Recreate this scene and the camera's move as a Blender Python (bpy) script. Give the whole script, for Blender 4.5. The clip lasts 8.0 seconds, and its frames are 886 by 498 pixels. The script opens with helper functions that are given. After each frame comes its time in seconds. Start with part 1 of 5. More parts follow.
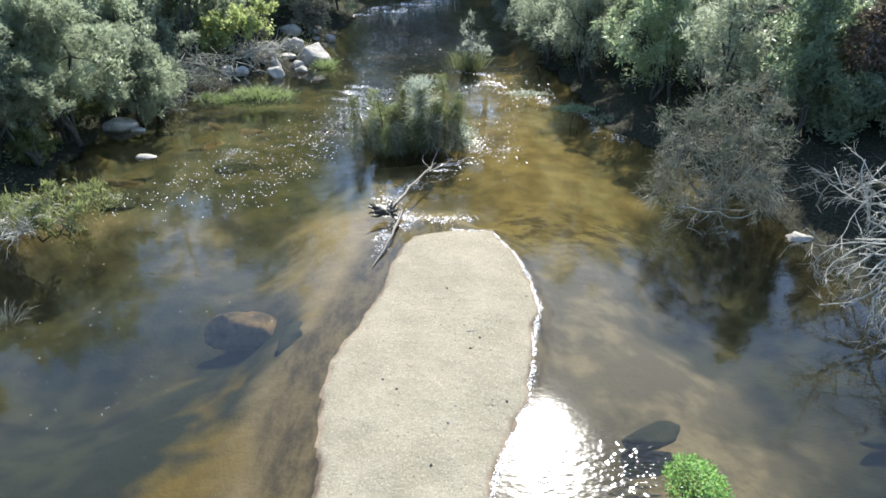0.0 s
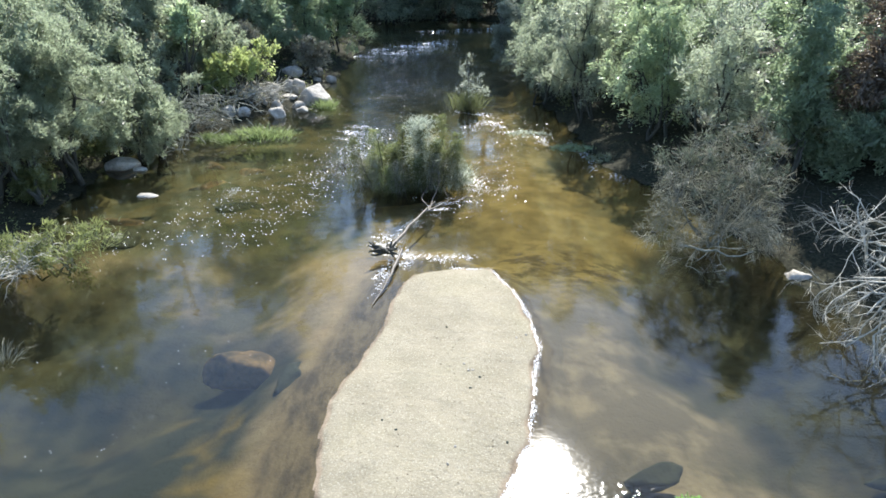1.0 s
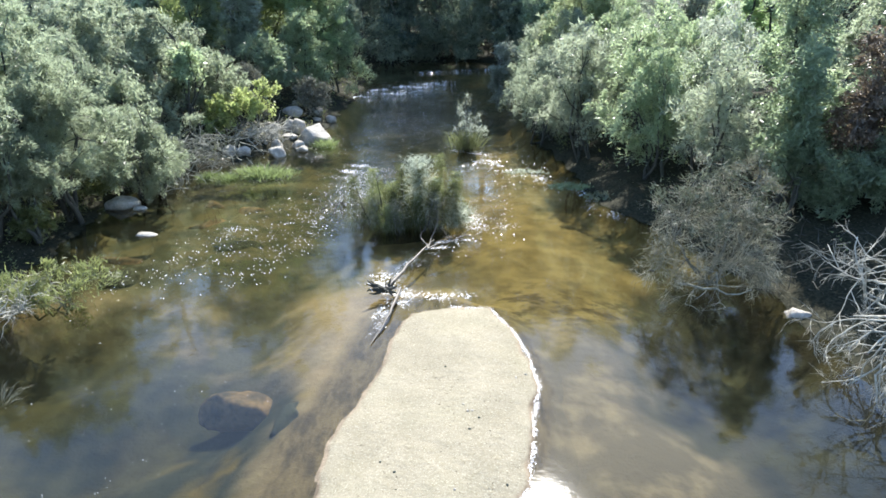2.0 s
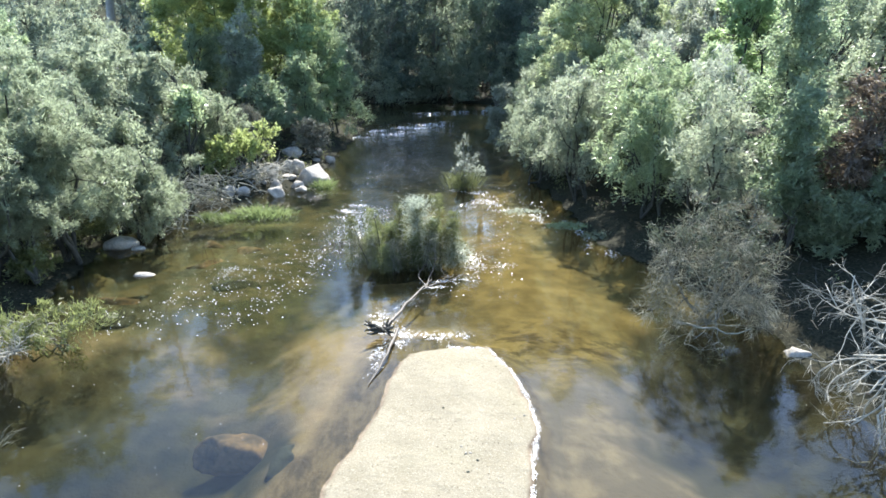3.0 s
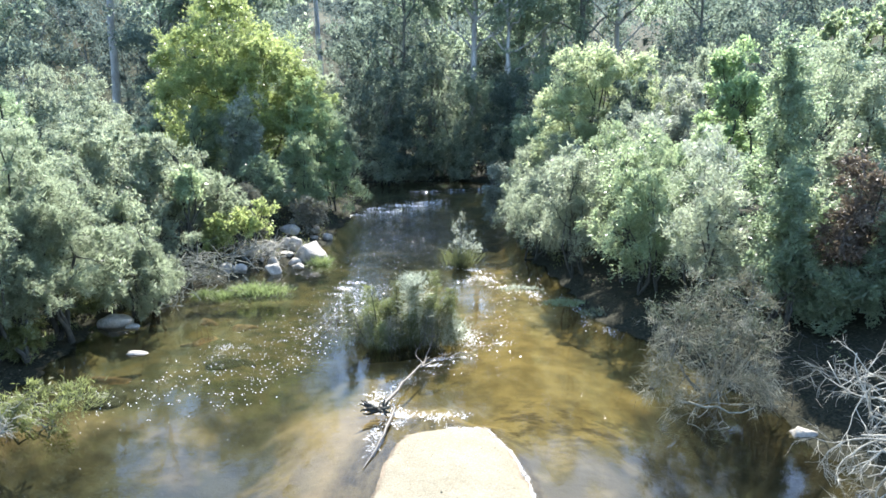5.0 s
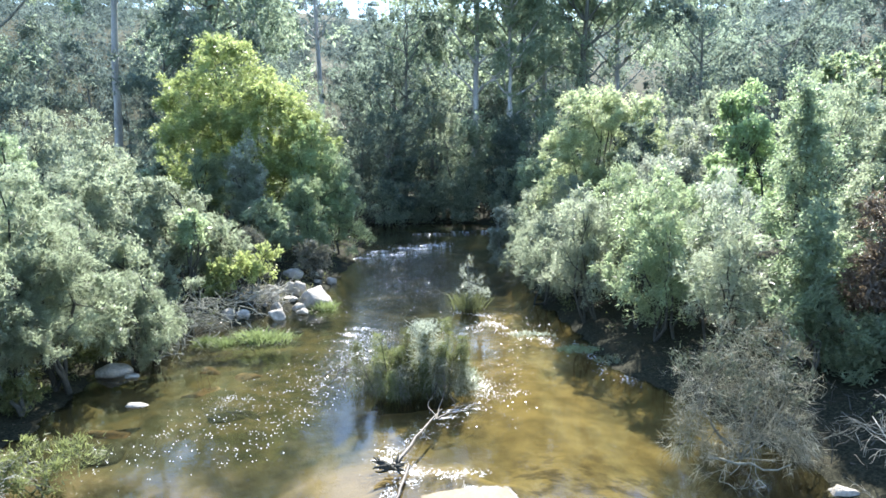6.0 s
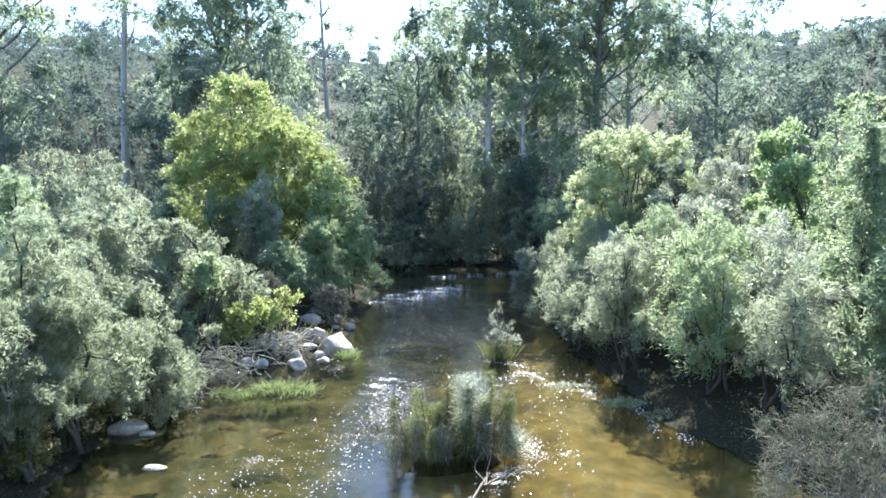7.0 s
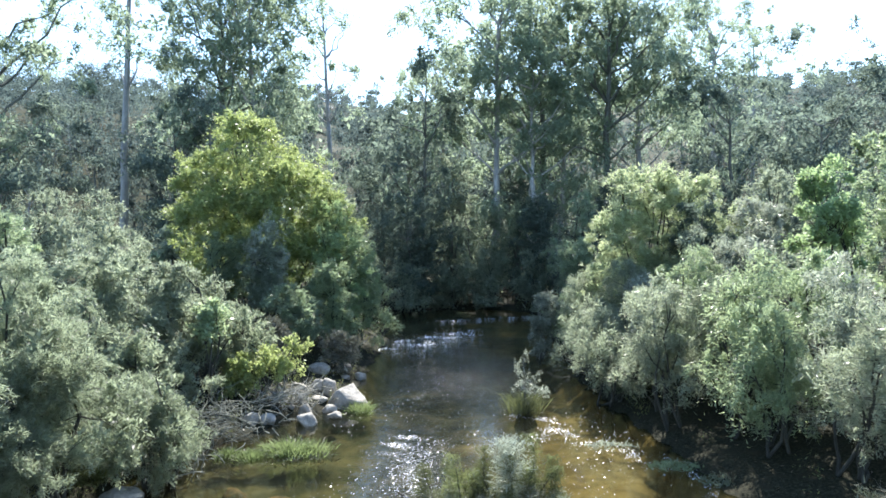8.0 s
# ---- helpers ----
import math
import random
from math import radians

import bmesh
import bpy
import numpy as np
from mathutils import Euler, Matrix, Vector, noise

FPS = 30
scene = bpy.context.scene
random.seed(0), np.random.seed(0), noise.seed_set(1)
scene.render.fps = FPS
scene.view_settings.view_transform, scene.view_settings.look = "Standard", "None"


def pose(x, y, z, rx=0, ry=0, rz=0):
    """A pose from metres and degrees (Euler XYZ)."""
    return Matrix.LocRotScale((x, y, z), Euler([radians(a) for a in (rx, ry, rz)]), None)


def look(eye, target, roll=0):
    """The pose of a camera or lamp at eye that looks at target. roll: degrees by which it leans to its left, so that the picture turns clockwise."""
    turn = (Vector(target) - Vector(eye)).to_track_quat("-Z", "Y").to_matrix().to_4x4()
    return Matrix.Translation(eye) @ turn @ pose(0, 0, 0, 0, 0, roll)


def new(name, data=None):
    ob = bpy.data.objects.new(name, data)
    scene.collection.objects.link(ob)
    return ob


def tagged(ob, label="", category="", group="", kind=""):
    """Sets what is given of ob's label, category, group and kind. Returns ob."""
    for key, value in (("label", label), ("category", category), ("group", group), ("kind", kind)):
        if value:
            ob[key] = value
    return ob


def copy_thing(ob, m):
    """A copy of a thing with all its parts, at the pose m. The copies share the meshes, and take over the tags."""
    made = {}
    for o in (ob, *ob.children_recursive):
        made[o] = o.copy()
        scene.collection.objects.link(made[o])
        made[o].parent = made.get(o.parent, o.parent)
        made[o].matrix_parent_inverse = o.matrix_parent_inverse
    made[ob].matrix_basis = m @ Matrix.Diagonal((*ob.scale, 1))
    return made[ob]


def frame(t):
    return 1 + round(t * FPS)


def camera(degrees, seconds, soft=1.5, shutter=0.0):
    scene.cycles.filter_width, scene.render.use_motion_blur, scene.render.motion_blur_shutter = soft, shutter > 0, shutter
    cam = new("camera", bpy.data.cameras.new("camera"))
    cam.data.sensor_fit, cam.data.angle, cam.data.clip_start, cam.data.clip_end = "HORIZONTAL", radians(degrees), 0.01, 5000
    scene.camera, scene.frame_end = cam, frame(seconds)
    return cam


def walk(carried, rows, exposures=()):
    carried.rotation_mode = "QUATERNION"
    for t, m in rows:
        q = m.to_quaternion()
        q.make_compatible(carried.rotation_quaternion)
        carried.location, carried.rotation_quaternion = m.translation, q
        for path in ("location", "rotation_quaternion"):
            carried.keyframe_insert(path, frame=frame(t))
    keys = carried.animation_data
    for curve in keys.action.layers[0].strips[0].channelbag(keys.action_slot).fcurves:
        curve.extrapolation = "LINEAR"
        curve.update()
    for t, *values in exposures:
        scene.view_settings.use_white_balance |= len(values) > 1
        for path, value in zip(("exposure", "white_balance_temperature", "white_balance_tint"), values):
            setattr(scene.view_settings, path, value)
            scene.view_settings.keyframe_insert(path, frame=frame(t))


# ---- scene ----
cam = camera(66.2, 8.0, 1.65)
PATH = [
    (0, (0.613, 0.043, 6.909), (0.481, 1.795, 5.954), -1.1),
    (0.5, (0.617, 0.032, 6.929), (0.484, 1.809, 6.021), -1.1),
    (1, (0.608, 0.026, 6.946), (0.477, 1.828, 6.089), -1.1),
    (1.5, (0.605, 0.03, 6.964), (0.475, 1.855, 6.155), -1.1),
    (3, (0.631, 0.033, 6.994), (0.506, 1.92, 6.344), -1.2),
    (3.5, (0.635, 0.031, 7.006), (0.511, 1.935, 6.406), -1.2),
    (4, (0.639, 0.032, 6.994), (0.518, 1.953, 6.45), -1.2),
    (4.5, (0.63, 0.037, 6.997), (0.513, 1.973, 6.507), -1.2),
    (5.8, (0.334, 0.425, 7.025), (0.227, 2.393, 6.685), -1.2),
    (6, (0.188, 0.619, 7.034), (0.081, 2.591, 6.718), -1.3),
    (6.5, (-0.314, 1.153, 7.048), (-0.418, 3.133, 6.788), -1.3),
    (7, (-1.045, 1.813, 7.057), (-1.147, 3.801, 6.858), -1.3),
    (7.5, (-1.809, 2.575, 7.039), (-1.908, 4.568, 6.9), -1.3),
    (8, (-2.042, 3.567, 7.014), (-2.133, 5.563, 6.937), -1.3),
]
walk(cam, [(t, look(eye, target, roll)) for t, eye, target, roll in PATH], [(0, 1.5), (1.5, 1.68), (3.5, 1.93), (6, 2.1), (7, 2.04), (8, 1.64)])

# ---- light ----
SUN_EL, SUN_AZ = 43.4, 6.4          # degrees above the horizon, degrees from +y towards +x
world = bpy.data.worlds.new("sky")
scene.world = world
world.use_nodes = True
wn = world.node_tree
sky = wn.nodes.new("ShaderNodeTexSky")
sky.sky_type, sky.sun_disc = "NISHITA", False
sky.sun_elevation, sky.sun_rotation = radians(SUN_EL), radians(SUN_AZ)
sky.air_density, sky.dust_density, sky.ozone_density = 1.0, 0.15, 2.6
wn.nodes["Background"].inputs[1].default_value = 0.15
wn.links.new(sky.outputs[0], wn.nodes["Background"].inputs[0])
sun = new("sun", bpy.data.lights.new("sun", "SUN"))
sun.data.energy, sun.data.angle, sun.data.color = 4.6, radians(0.55), (1.0, 0.97, 0.92)
sun.matrix_world = look((0, 0, 60), (-math.sin(radians(SUN_AZ)) * math.cos(radians(SUN_EL)), -math.cos(radians(SUN_AZ)) * math.cos(radians(SUN_EL)), 60 - math.sin(radians(SUN_EL))))

# ---- material helpers ----
def graph(name):
    m = bpy.data.materials.new(name)
    m.use_nodes = True
    t = m.node_tree
    t.nodes.clear()
    return m, t, t.nodes.new("ShaderNodeOutputMaterial")


def node(t, kind, **values):
    n = t.nodes.new(kind)
    for key, v in values.items():
        n.inputs[key.replace("_", " ")].default_value = v
    return n


def rgb(c):
    return (c[0], c[1], c[2], 1.0)


def mixed(t, fac, a, b):
    """A colour between a and b; fac is a socket or a number."""
    n = t.nodes.new("ShaderNodeMix")
    n.data_type = "RGBA"
    for sock, v in ((n.inputs[0], fac), (n.inputs[6], a), (n.inputs[7], b)):
        if isinstance(v, bpy.types.NodeSocket):
            t.links.new(v, sock)
        elif isinstance(v, (int, float)):
            sock.default_value = v
        else:
            sock.default_value = rgb(v)
    return n.outputs[2]


def ranged(t, sock, a, b, c=0.0, d=1.0):
    n = t.nodes.new("ShaderNodeMapRange")
    n.interpolation_type = "SMOOTHSTEP"
    t.links.new(sock, n.inputs[0])
    for i, v in enumerate((a, b, c, d)):
        n.inputs[i + 1].default_value = v
    return n.outputs[0]


def noisy(t, scale, detail=4.0, rough=0.6, vector=None, stretch=None):
    n = node(t, "ShaderNodeTexNoise", Scale=scale, Detail=detail, Roughness=rough)
    if vector is None:
        vector = t.nodes.new("ShaderNodeNewGeometry").outputs["Position"]
    if stretch:
        mp = t.nodes.new("ShaderNodeMapping")
        mp.inputs["Scale"].default_value = stretch
        t.links.new(vector, mp.inputs[0])
        vector = mp.outputs[0]
    t.links.new(vector, n.inputs["Vector"])
    return n.outputs["Fac"]


def bumped(t, height, strength, distance, normal=None):
    n = node(t, "ShaderNodeBump", Strength=strength, Distance=distance)
    t.links.new(height, n.inputs["Height"])
    if normal:
        t.links.new(normal, n.inputs["Normal"])
    return n.outputs[0]


def leaf_material(name, dark, light, odd, through_it=0.45, rough=0.45, shine=0.5, glow=1.8):
    """Leaves: each one takes its own tint between dark and light, some turn towards odd; light shines through them."""
    m, t, out = graph(name)
    geo = t.nodes.new("ShaderNodeNewGeometry")
    own = geo.outputs["Random Per Island"]
    col = mixed(t, own, dark, light)
    patch = ranged(t, noisy(t, 1.6, 4.0), 0.42, 0.66)
    col = mixed(t, patch, col, odd)
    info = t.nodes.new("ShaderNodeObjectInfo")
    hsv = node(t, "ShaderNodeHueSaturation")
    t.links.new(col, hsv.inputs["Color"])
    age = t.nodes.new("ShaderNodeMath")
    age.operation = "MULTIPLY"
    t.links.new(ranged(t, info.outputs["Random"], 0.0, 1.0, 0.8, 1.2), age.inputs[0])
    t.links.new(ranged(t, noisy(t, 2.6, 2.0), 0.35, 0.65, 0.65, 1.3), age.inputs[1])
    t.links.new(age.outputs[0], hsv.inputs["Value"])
    p = node(t, "ShaderNodeBsdfPrincipled", Roughness=rough)
    p.inputs["Specular IOR Level"].default_value = shine
    t.links.new(hsv.outputs[0], p.inputs["Base Color"])
    tr = t.nodes.new("ShaderNodeBsdfTranslucent")
    warm = mixed(t, 0.6, hsv.outputs[0], (light[0] * glow, light[1] * glow * 1.07, light[2] * glow))
    t.links.new(warm, tr.inputs["Color"])
    mx = t.nodes.new("ShaderNodeMixShader")
    mx.inputs[0].default_value = through_it
    t.links.new(p.outputs[0], mx.inputs[1])
    t.links.new(tr.outputs[0], mx.inputs[2])
    t.links.new(mx.outputs[0], out.inputs[0])
    return m


def solid_material(name, dark, light, scale, rough=0.85, bump=0.3, size=0.02, stretch=None, third=None):
    """Bark, stone and the like: two scales of mottling and relief."""
    m, t, out = graph(name)
    co = t.nodes.new("ShaderNodeTexCoord").outputs["Object"]
    a = noisy(t, scale, 5.0, 0.65, co, stretch)
    b = noisy(t, scale * 7, 3.0, 0.6, co, stretch)
    col = mixed(t, ranged(t, a, 0.3, 0.7), dark, light)
    if third:
        col = mixed(t, ranged(t, noisy(t, scale * 0.45, 3.0, 0.6, co), 0.5, 0.7), col, third)
    col = mixed(t, ranged(t, b, 0.35, 0.75, 0.0, 0.45), col, [v * 0.5 for v in dark])
    p = node(t, "ShaderNodeBsdfPrincipled", Roughness=rough)
    t.links.new(col, p.inputs["Base Color"])
    t.links.new(bumped(t, b, bump, size, bumped(t, a, bump, size * 4)), p.inputs["Normal"])
    t.links.new(p.outputs[0], out.inputs[0])
    return m


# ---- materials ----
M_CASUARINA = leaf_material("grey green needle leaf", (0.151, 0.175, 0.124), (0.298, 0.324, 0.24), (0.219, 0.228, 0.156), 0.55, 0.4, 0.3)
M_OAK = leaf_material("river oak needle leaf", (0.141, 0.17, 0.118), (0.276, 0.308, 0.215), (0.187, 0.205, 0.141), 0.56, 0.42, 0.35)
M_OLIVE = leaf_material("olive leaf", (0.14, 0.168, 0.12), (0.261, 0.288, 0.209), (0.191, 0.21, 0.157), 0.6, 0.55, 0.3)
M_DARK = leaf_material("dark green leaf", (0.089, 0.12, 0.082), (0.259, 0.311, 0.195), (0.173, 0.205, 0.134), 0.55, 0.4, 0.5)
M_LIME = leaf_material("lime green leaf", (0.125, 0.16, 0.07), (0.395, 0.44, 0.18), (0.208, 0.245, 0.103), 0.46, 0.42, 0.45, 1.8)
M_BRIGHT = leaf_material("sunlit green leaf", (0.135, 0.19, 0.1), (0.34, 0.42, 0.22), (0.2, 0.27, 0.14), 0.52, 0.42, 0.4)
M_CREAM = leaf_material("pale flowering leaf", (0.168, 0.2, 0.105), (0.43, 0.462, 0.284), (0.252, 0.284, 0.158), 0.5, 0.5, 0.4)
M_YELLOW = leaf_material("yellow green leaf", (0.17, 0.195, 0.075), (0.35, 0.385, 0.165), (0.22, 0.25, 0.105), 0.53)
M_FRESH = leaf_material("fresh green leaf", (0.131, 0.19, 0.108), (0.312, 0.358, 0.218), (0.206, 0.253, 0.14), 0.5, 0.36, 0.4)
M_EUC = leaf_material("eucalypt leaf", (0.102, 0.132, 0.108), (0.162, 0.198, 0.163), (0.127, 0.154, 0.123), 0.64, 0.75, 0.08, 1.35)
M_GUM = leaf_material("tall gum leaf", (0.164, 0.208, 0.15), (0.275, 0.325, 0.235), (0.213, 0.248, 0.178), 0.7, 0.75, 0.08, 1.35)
# Bluish tint puts the distance haze into the leaf colour.
M_WOODS = leaf_material("haze tinted far eucalypt leaf", (0.074, 0.098, 0.094), (0.11, 0.139, 0.131), (0.089, 0.112, 0.102), 0.55, 0.8, 0.05, 1.3)
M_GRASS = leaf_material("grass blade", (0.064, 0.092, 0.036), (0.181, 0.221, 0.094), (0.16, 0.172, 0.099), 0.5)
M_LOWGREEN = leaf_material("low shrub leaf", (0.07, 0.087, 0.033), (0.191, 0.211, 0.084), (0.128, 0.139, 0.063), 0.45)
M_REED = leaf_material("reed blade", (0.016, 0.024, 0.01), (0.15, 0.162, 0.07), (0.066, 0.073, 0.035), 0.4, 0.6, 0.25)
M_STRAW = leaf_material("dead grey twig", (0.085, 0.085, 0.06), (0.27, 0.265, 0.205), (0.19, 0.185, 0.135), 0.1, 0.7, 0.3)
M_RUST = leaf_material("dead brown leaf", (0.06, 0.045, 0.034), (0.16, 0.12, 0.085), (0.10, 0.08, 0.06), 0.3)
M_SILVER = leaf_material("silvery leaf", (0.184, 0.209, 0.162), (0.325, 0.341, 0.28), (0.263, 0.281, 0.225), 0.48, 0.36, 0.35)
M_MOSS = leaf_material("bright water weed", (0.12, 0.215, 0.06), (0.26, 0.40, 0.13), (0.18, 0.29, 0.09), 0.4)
M_BARK = solid_material("grey bark", (0.085, 0.084, 0.066), (0.23, 0.23, 0.19), 3.0, 0.9, 0.5, 0.02, (1, 1, 0.25))
M_DARKBARK = solid_material("dark bark", (0.022, 0.022, 0.016), (0.066, 0.066, 0.05), 3.0, 0.9, 0.5, 0.02, (1, 1, 0.25))
M_PALEBARK = solid_material("pale smooth bark", (0.28, 0.27, 0.25), (0.55, 0.53, 0.49), 2.0, 0.7, 0.3, 0.01, (1, 1, 0.3))
M_BLEACH = solid_material("bleached dead wood", (0.22, 0.212, 0.168), (0.54, 0.515, 0.43), 6.0, 0.75, 0.5, 0.01)
M_DRIFT = solid_material("wet driftwood", (0.045, 0.037, 0.027), (0.125, 0.105, 0.082), 5.0, 0.6, 0.4, 0.008)
M_GREYTWIG = leaf_material("pale grey twig", (0.045, 0.053, 0.036), (0.115, 0.13, 0.09), (0.07, 0.08, 0.052), 0.2, 0.6, 0.3)
M_ASHTWIG = leaf_material("ash grey twig", (0.070, 0.069, 0.049), (0.360, 0.345, 0.260), (0.112, 0.108, 0.077), 0.12, 0.75, 0.2)
M_TWIG = solid_material("grey twig bark", (0.10, 0.105, 0.08), (0.31, 0.315, 0.25), 5.0, 0.8, 0.3, 0.005)
M_GRANITE = solid_material("river granite", (0.22, 0.2, 0.165), (0.5, 0.465, 0.4), 2.5, 0.85, 0.6, 0.03, None, (0.28, 0.24, 0.185))
M_DARKROCK = solid_material("dark rock, algae and shade", (0.02, 0.027, 0.022), (0.06, 0.068, 0.05), 2.5, 0.97, 0.4, 0.02)
M_REDROCK = solid_material("orange stained rock", (0.05, 0.042, 0.03), (0.36, 0.23, 0.13), 1.6, 0.9, 0.5, 0.02, None, (0.16, 0.11, 0.065))


# Serves real foam and the white flecks that stand in for glints.
def foam_glint_material():
    m, t, out = graph("white water and glints")
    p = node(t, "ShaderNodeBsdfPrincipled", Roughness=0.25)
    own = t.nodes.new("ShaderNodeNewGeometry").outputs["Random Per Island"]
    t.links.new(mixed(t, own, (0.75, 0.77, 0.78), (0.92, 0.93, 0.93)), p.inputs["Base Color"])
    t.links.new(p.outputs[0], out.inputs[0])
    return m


M_FOAM_GLINT = foam_glint_material()


def bed_colour(t):
    """Amber sand in the shallows, tan beside the bar, olive in the west channel, amber and dark algae in the near pool,
    pinkish grey on the still east side; a dark silty tone grows with depth, standing in for light lost in the water.
    """
    geo = t.nodes.new("ShaderNodeNewGeometry")
    z = t.nodes.new("ShaderNodeSeparateXYZ")
    t.links.new(geo.outputs["Position"], z.inputs[0])
    big, mid, fine = noisy(t, 0.35, 4.0, 0.6), noisy(t, 1.5, 3.0, 0.5), noisy(t, 14.0, 4.0, 0.7)
    sway = noisy(t, 0.8, 2.0, 0.5)

    def zone(x_full, x_none, y_full, y_none):
        """1 on one side of a soft, wavy line in x and in y."""
        out = None
        for axis, full, none in ((0, x_full, x_none), (1, y_full, y_none)):
            shift = t.nodes.new("ShaderNodeMath")
            shift.operation = "MULTIPLY_ADD"
            t.links.new(sway, shift.inputs[0])
            shift.inputs[1].default_value = 1.6
            t.links.new(z.outputs[axis], shift.inputs[2])
            side = ranged(t, shift.outputs[0], min(full, none) + 0.8, max(full, none) + 0.8, 1.0 if full < none else 0.0, 0.0 if full < none else 1.0)
            if out is None:
                out = side
            else:
                both = t.nodes.new("ShaderNodeMath")
                both.operation = "MULTIPLY"
                t.links.new(out, both.inputs[0])
                t.links.new(side, both.inputs[1])
                out = both.outputs[0]
        return out

    patch = ranged(t, mid, 0.32, 0.68)
    sandy = mixed(t, patch, (0.2, 0.154, 0.078), (0.345, 0.27, 0.138))
    sandy = mixed(t, zone(-3.2, -2.2, 14.5, 12.5), sandy, mixed(t, patch, (0.075, 0.082, 0.054), (0.165, 0.145, 0.085)))
    sandy = mixed(t, zone(-1.2, -0.6, 14.2, 15.8), sandy, mixed(t, patch, (0.385, 0.3, 0.22), (0.45, 0.36, 0.27)))
    sandy = mixed(t, zone(-3.4, -2.3, 10.0, 13.5), sandy, mixed(t, ranged(t, noisy(t, 0.55, 3.0, 0.5), 0.46, 0.6), (0.03, 0.037, 0.022), mixed(t, patch, (0.215, 0.152, 0.026), (0.285, 0.202, 0.042))))
    debris = ranged(t, noisy(t, 1.9, 5.0, 0.7, None, (0.7, 1.3, 1.0)), 0.44, 0.6)
    spot = t.nodes.new("ShaderNodeMath")
    spot.operation = "MULTIPLY"
    t.links.new(debris, spot.inputs[0])
    t.links.new(zone(1.2, 0.2, 14.6, 16.2), spot.inputs[1])
    sandy = mixed(t, spot.outputs[0], sandy, (0.1, 0.072, 0.04))
    pink = mixed(t, ranged(t, noisy(t, 1.1, 4.0, 0.6), 0.42, 0.66), (0.185, 0.16, 0.145), (0.34, 0.285, 0.24))
    sandy = mixed(t, zone(1.5, 0.4, 12.3, 14.3), sandy, pink)
    # Darkened for the oaks' reflection; the orange-brown patches are bed.
    sandy = mixed(t, zone(-8.4, -6.8, 12.6, 14.6), sandy, mixed(t, patch, (0.03, 0.027, 0.016), (0.12, 0.08, 0.034)))
    # Dark bed stands in for shade and reflection below the twig shrub.
    sandy = mixed(t, zone(6.0, 4.8, 14.6, 16.2), sandy, mixed(t, patch, (0.04, 0.037, 0.026), (0.085, 0.074, 0.05)))
    # Dark silty tone by depth, in place of light the water absorbs.
    silt_dim = mixed(t, patch, (0.022, 0.028, 0.026), (0.062, 0.066, 0.048))
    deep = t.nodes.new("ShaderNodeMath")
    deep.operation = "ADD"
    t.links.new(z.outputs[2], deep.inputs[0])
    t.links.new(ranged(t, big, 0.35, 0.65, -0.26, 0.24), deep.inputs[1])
    bed = mixed(t, ranged(t, deep.outputs[0], -0.98, -0.36, 0.9, 0.0), sandy, silt_dim)
    return mixed(t, ranged(t, fine, 0.5, 0.75, 0.0, 0.2), bed, (0.05, 0.042, 0.026))


def sand_material():
    m, t, out = graph("pale river sand")
    geo = t.nodes.new("ShaderNodeNewGeometry")
    pos = geo.outputs["Position"]
    z = t.nodes.new("ShaderNodeSeparateXYZ")
    t.links.new(pos, z.inputs[0])
    grain = noisy(t, 130.0, 2.0, 0.7)
    speck = noisy(t, 34.0, 5.0, 0.75)
    lump = noisy(t, 8.0, 4.0, 0.7)
    broad = noisy(t, 1.3, 5.0, 0.62)
    col = mixed(t, ranged(t, broad, 0.3, 0.7), (0.201, 0.179, 0.129), (0.27, 0.242, 0.177))
    col = mixed(t, ranged(t, noisy(t, 0.5, 3.0), 0.48, 0.7, 0.0, 0.7), col, (0.242, 0.221, 0.15))
    col = mixed(t, ranged(t, lump, 0.5, 0.7, 0.0, 0.45), col, (0.19, 0.165, 0.105))
    col = mixed(t, ranged(t, speck, 0.56, 0.66, 0.0, 0.85), col, (0.12, 0.1, 0.064))
    col = mixed(t, ranged(t, speck, 0.46, 0.36, 0.0, 0.8), col, (0.405, 0.38, 0.288))
    col = mixed(t, ranged(t, grain, 0.3, 0.7, 0.0, 0.4), col, (0.20, 0.175, 0.12))
    wet = ranged(t, z.outputs[2], 0.012, 0.05, 1.0, 0.0)
    silt_dim = mixed(t, ranged(t, noisy(t, 2.2, 6.0, 0.7, None, (1.6, 0.6, 1)), 0.36, 0.62), (0.1, 0.076, 0.052), (0.235, 0.185, 0.128))
    col = mixed(t, wet, col, silt_dim)
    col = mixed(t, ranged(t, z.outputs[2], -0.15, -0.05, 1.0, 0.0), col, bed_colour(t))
    p = node(t, "ShaderNodeBsdfPrincipled")
    p.inputs["Specular IOR Level"].default_value = 0.12
    t.links.new(ranged(t, wet, 0.0, 1.0, 0.92, 0.75), p.inputs["Roughness"])
    t.links.new(col, p.inputs["Base Color"])
    t.links.new(bumped(t, grain, 0.4, 0.008, bumped(t, speck, 0.6, 0.025, bumped(t, lump, 0.5, 0.05, bumped(t, broad, 0.4, 0.12)))), p.inputs["Normal"])
    t.links.new(p.outputs[0], out.inputs[0])
    return m


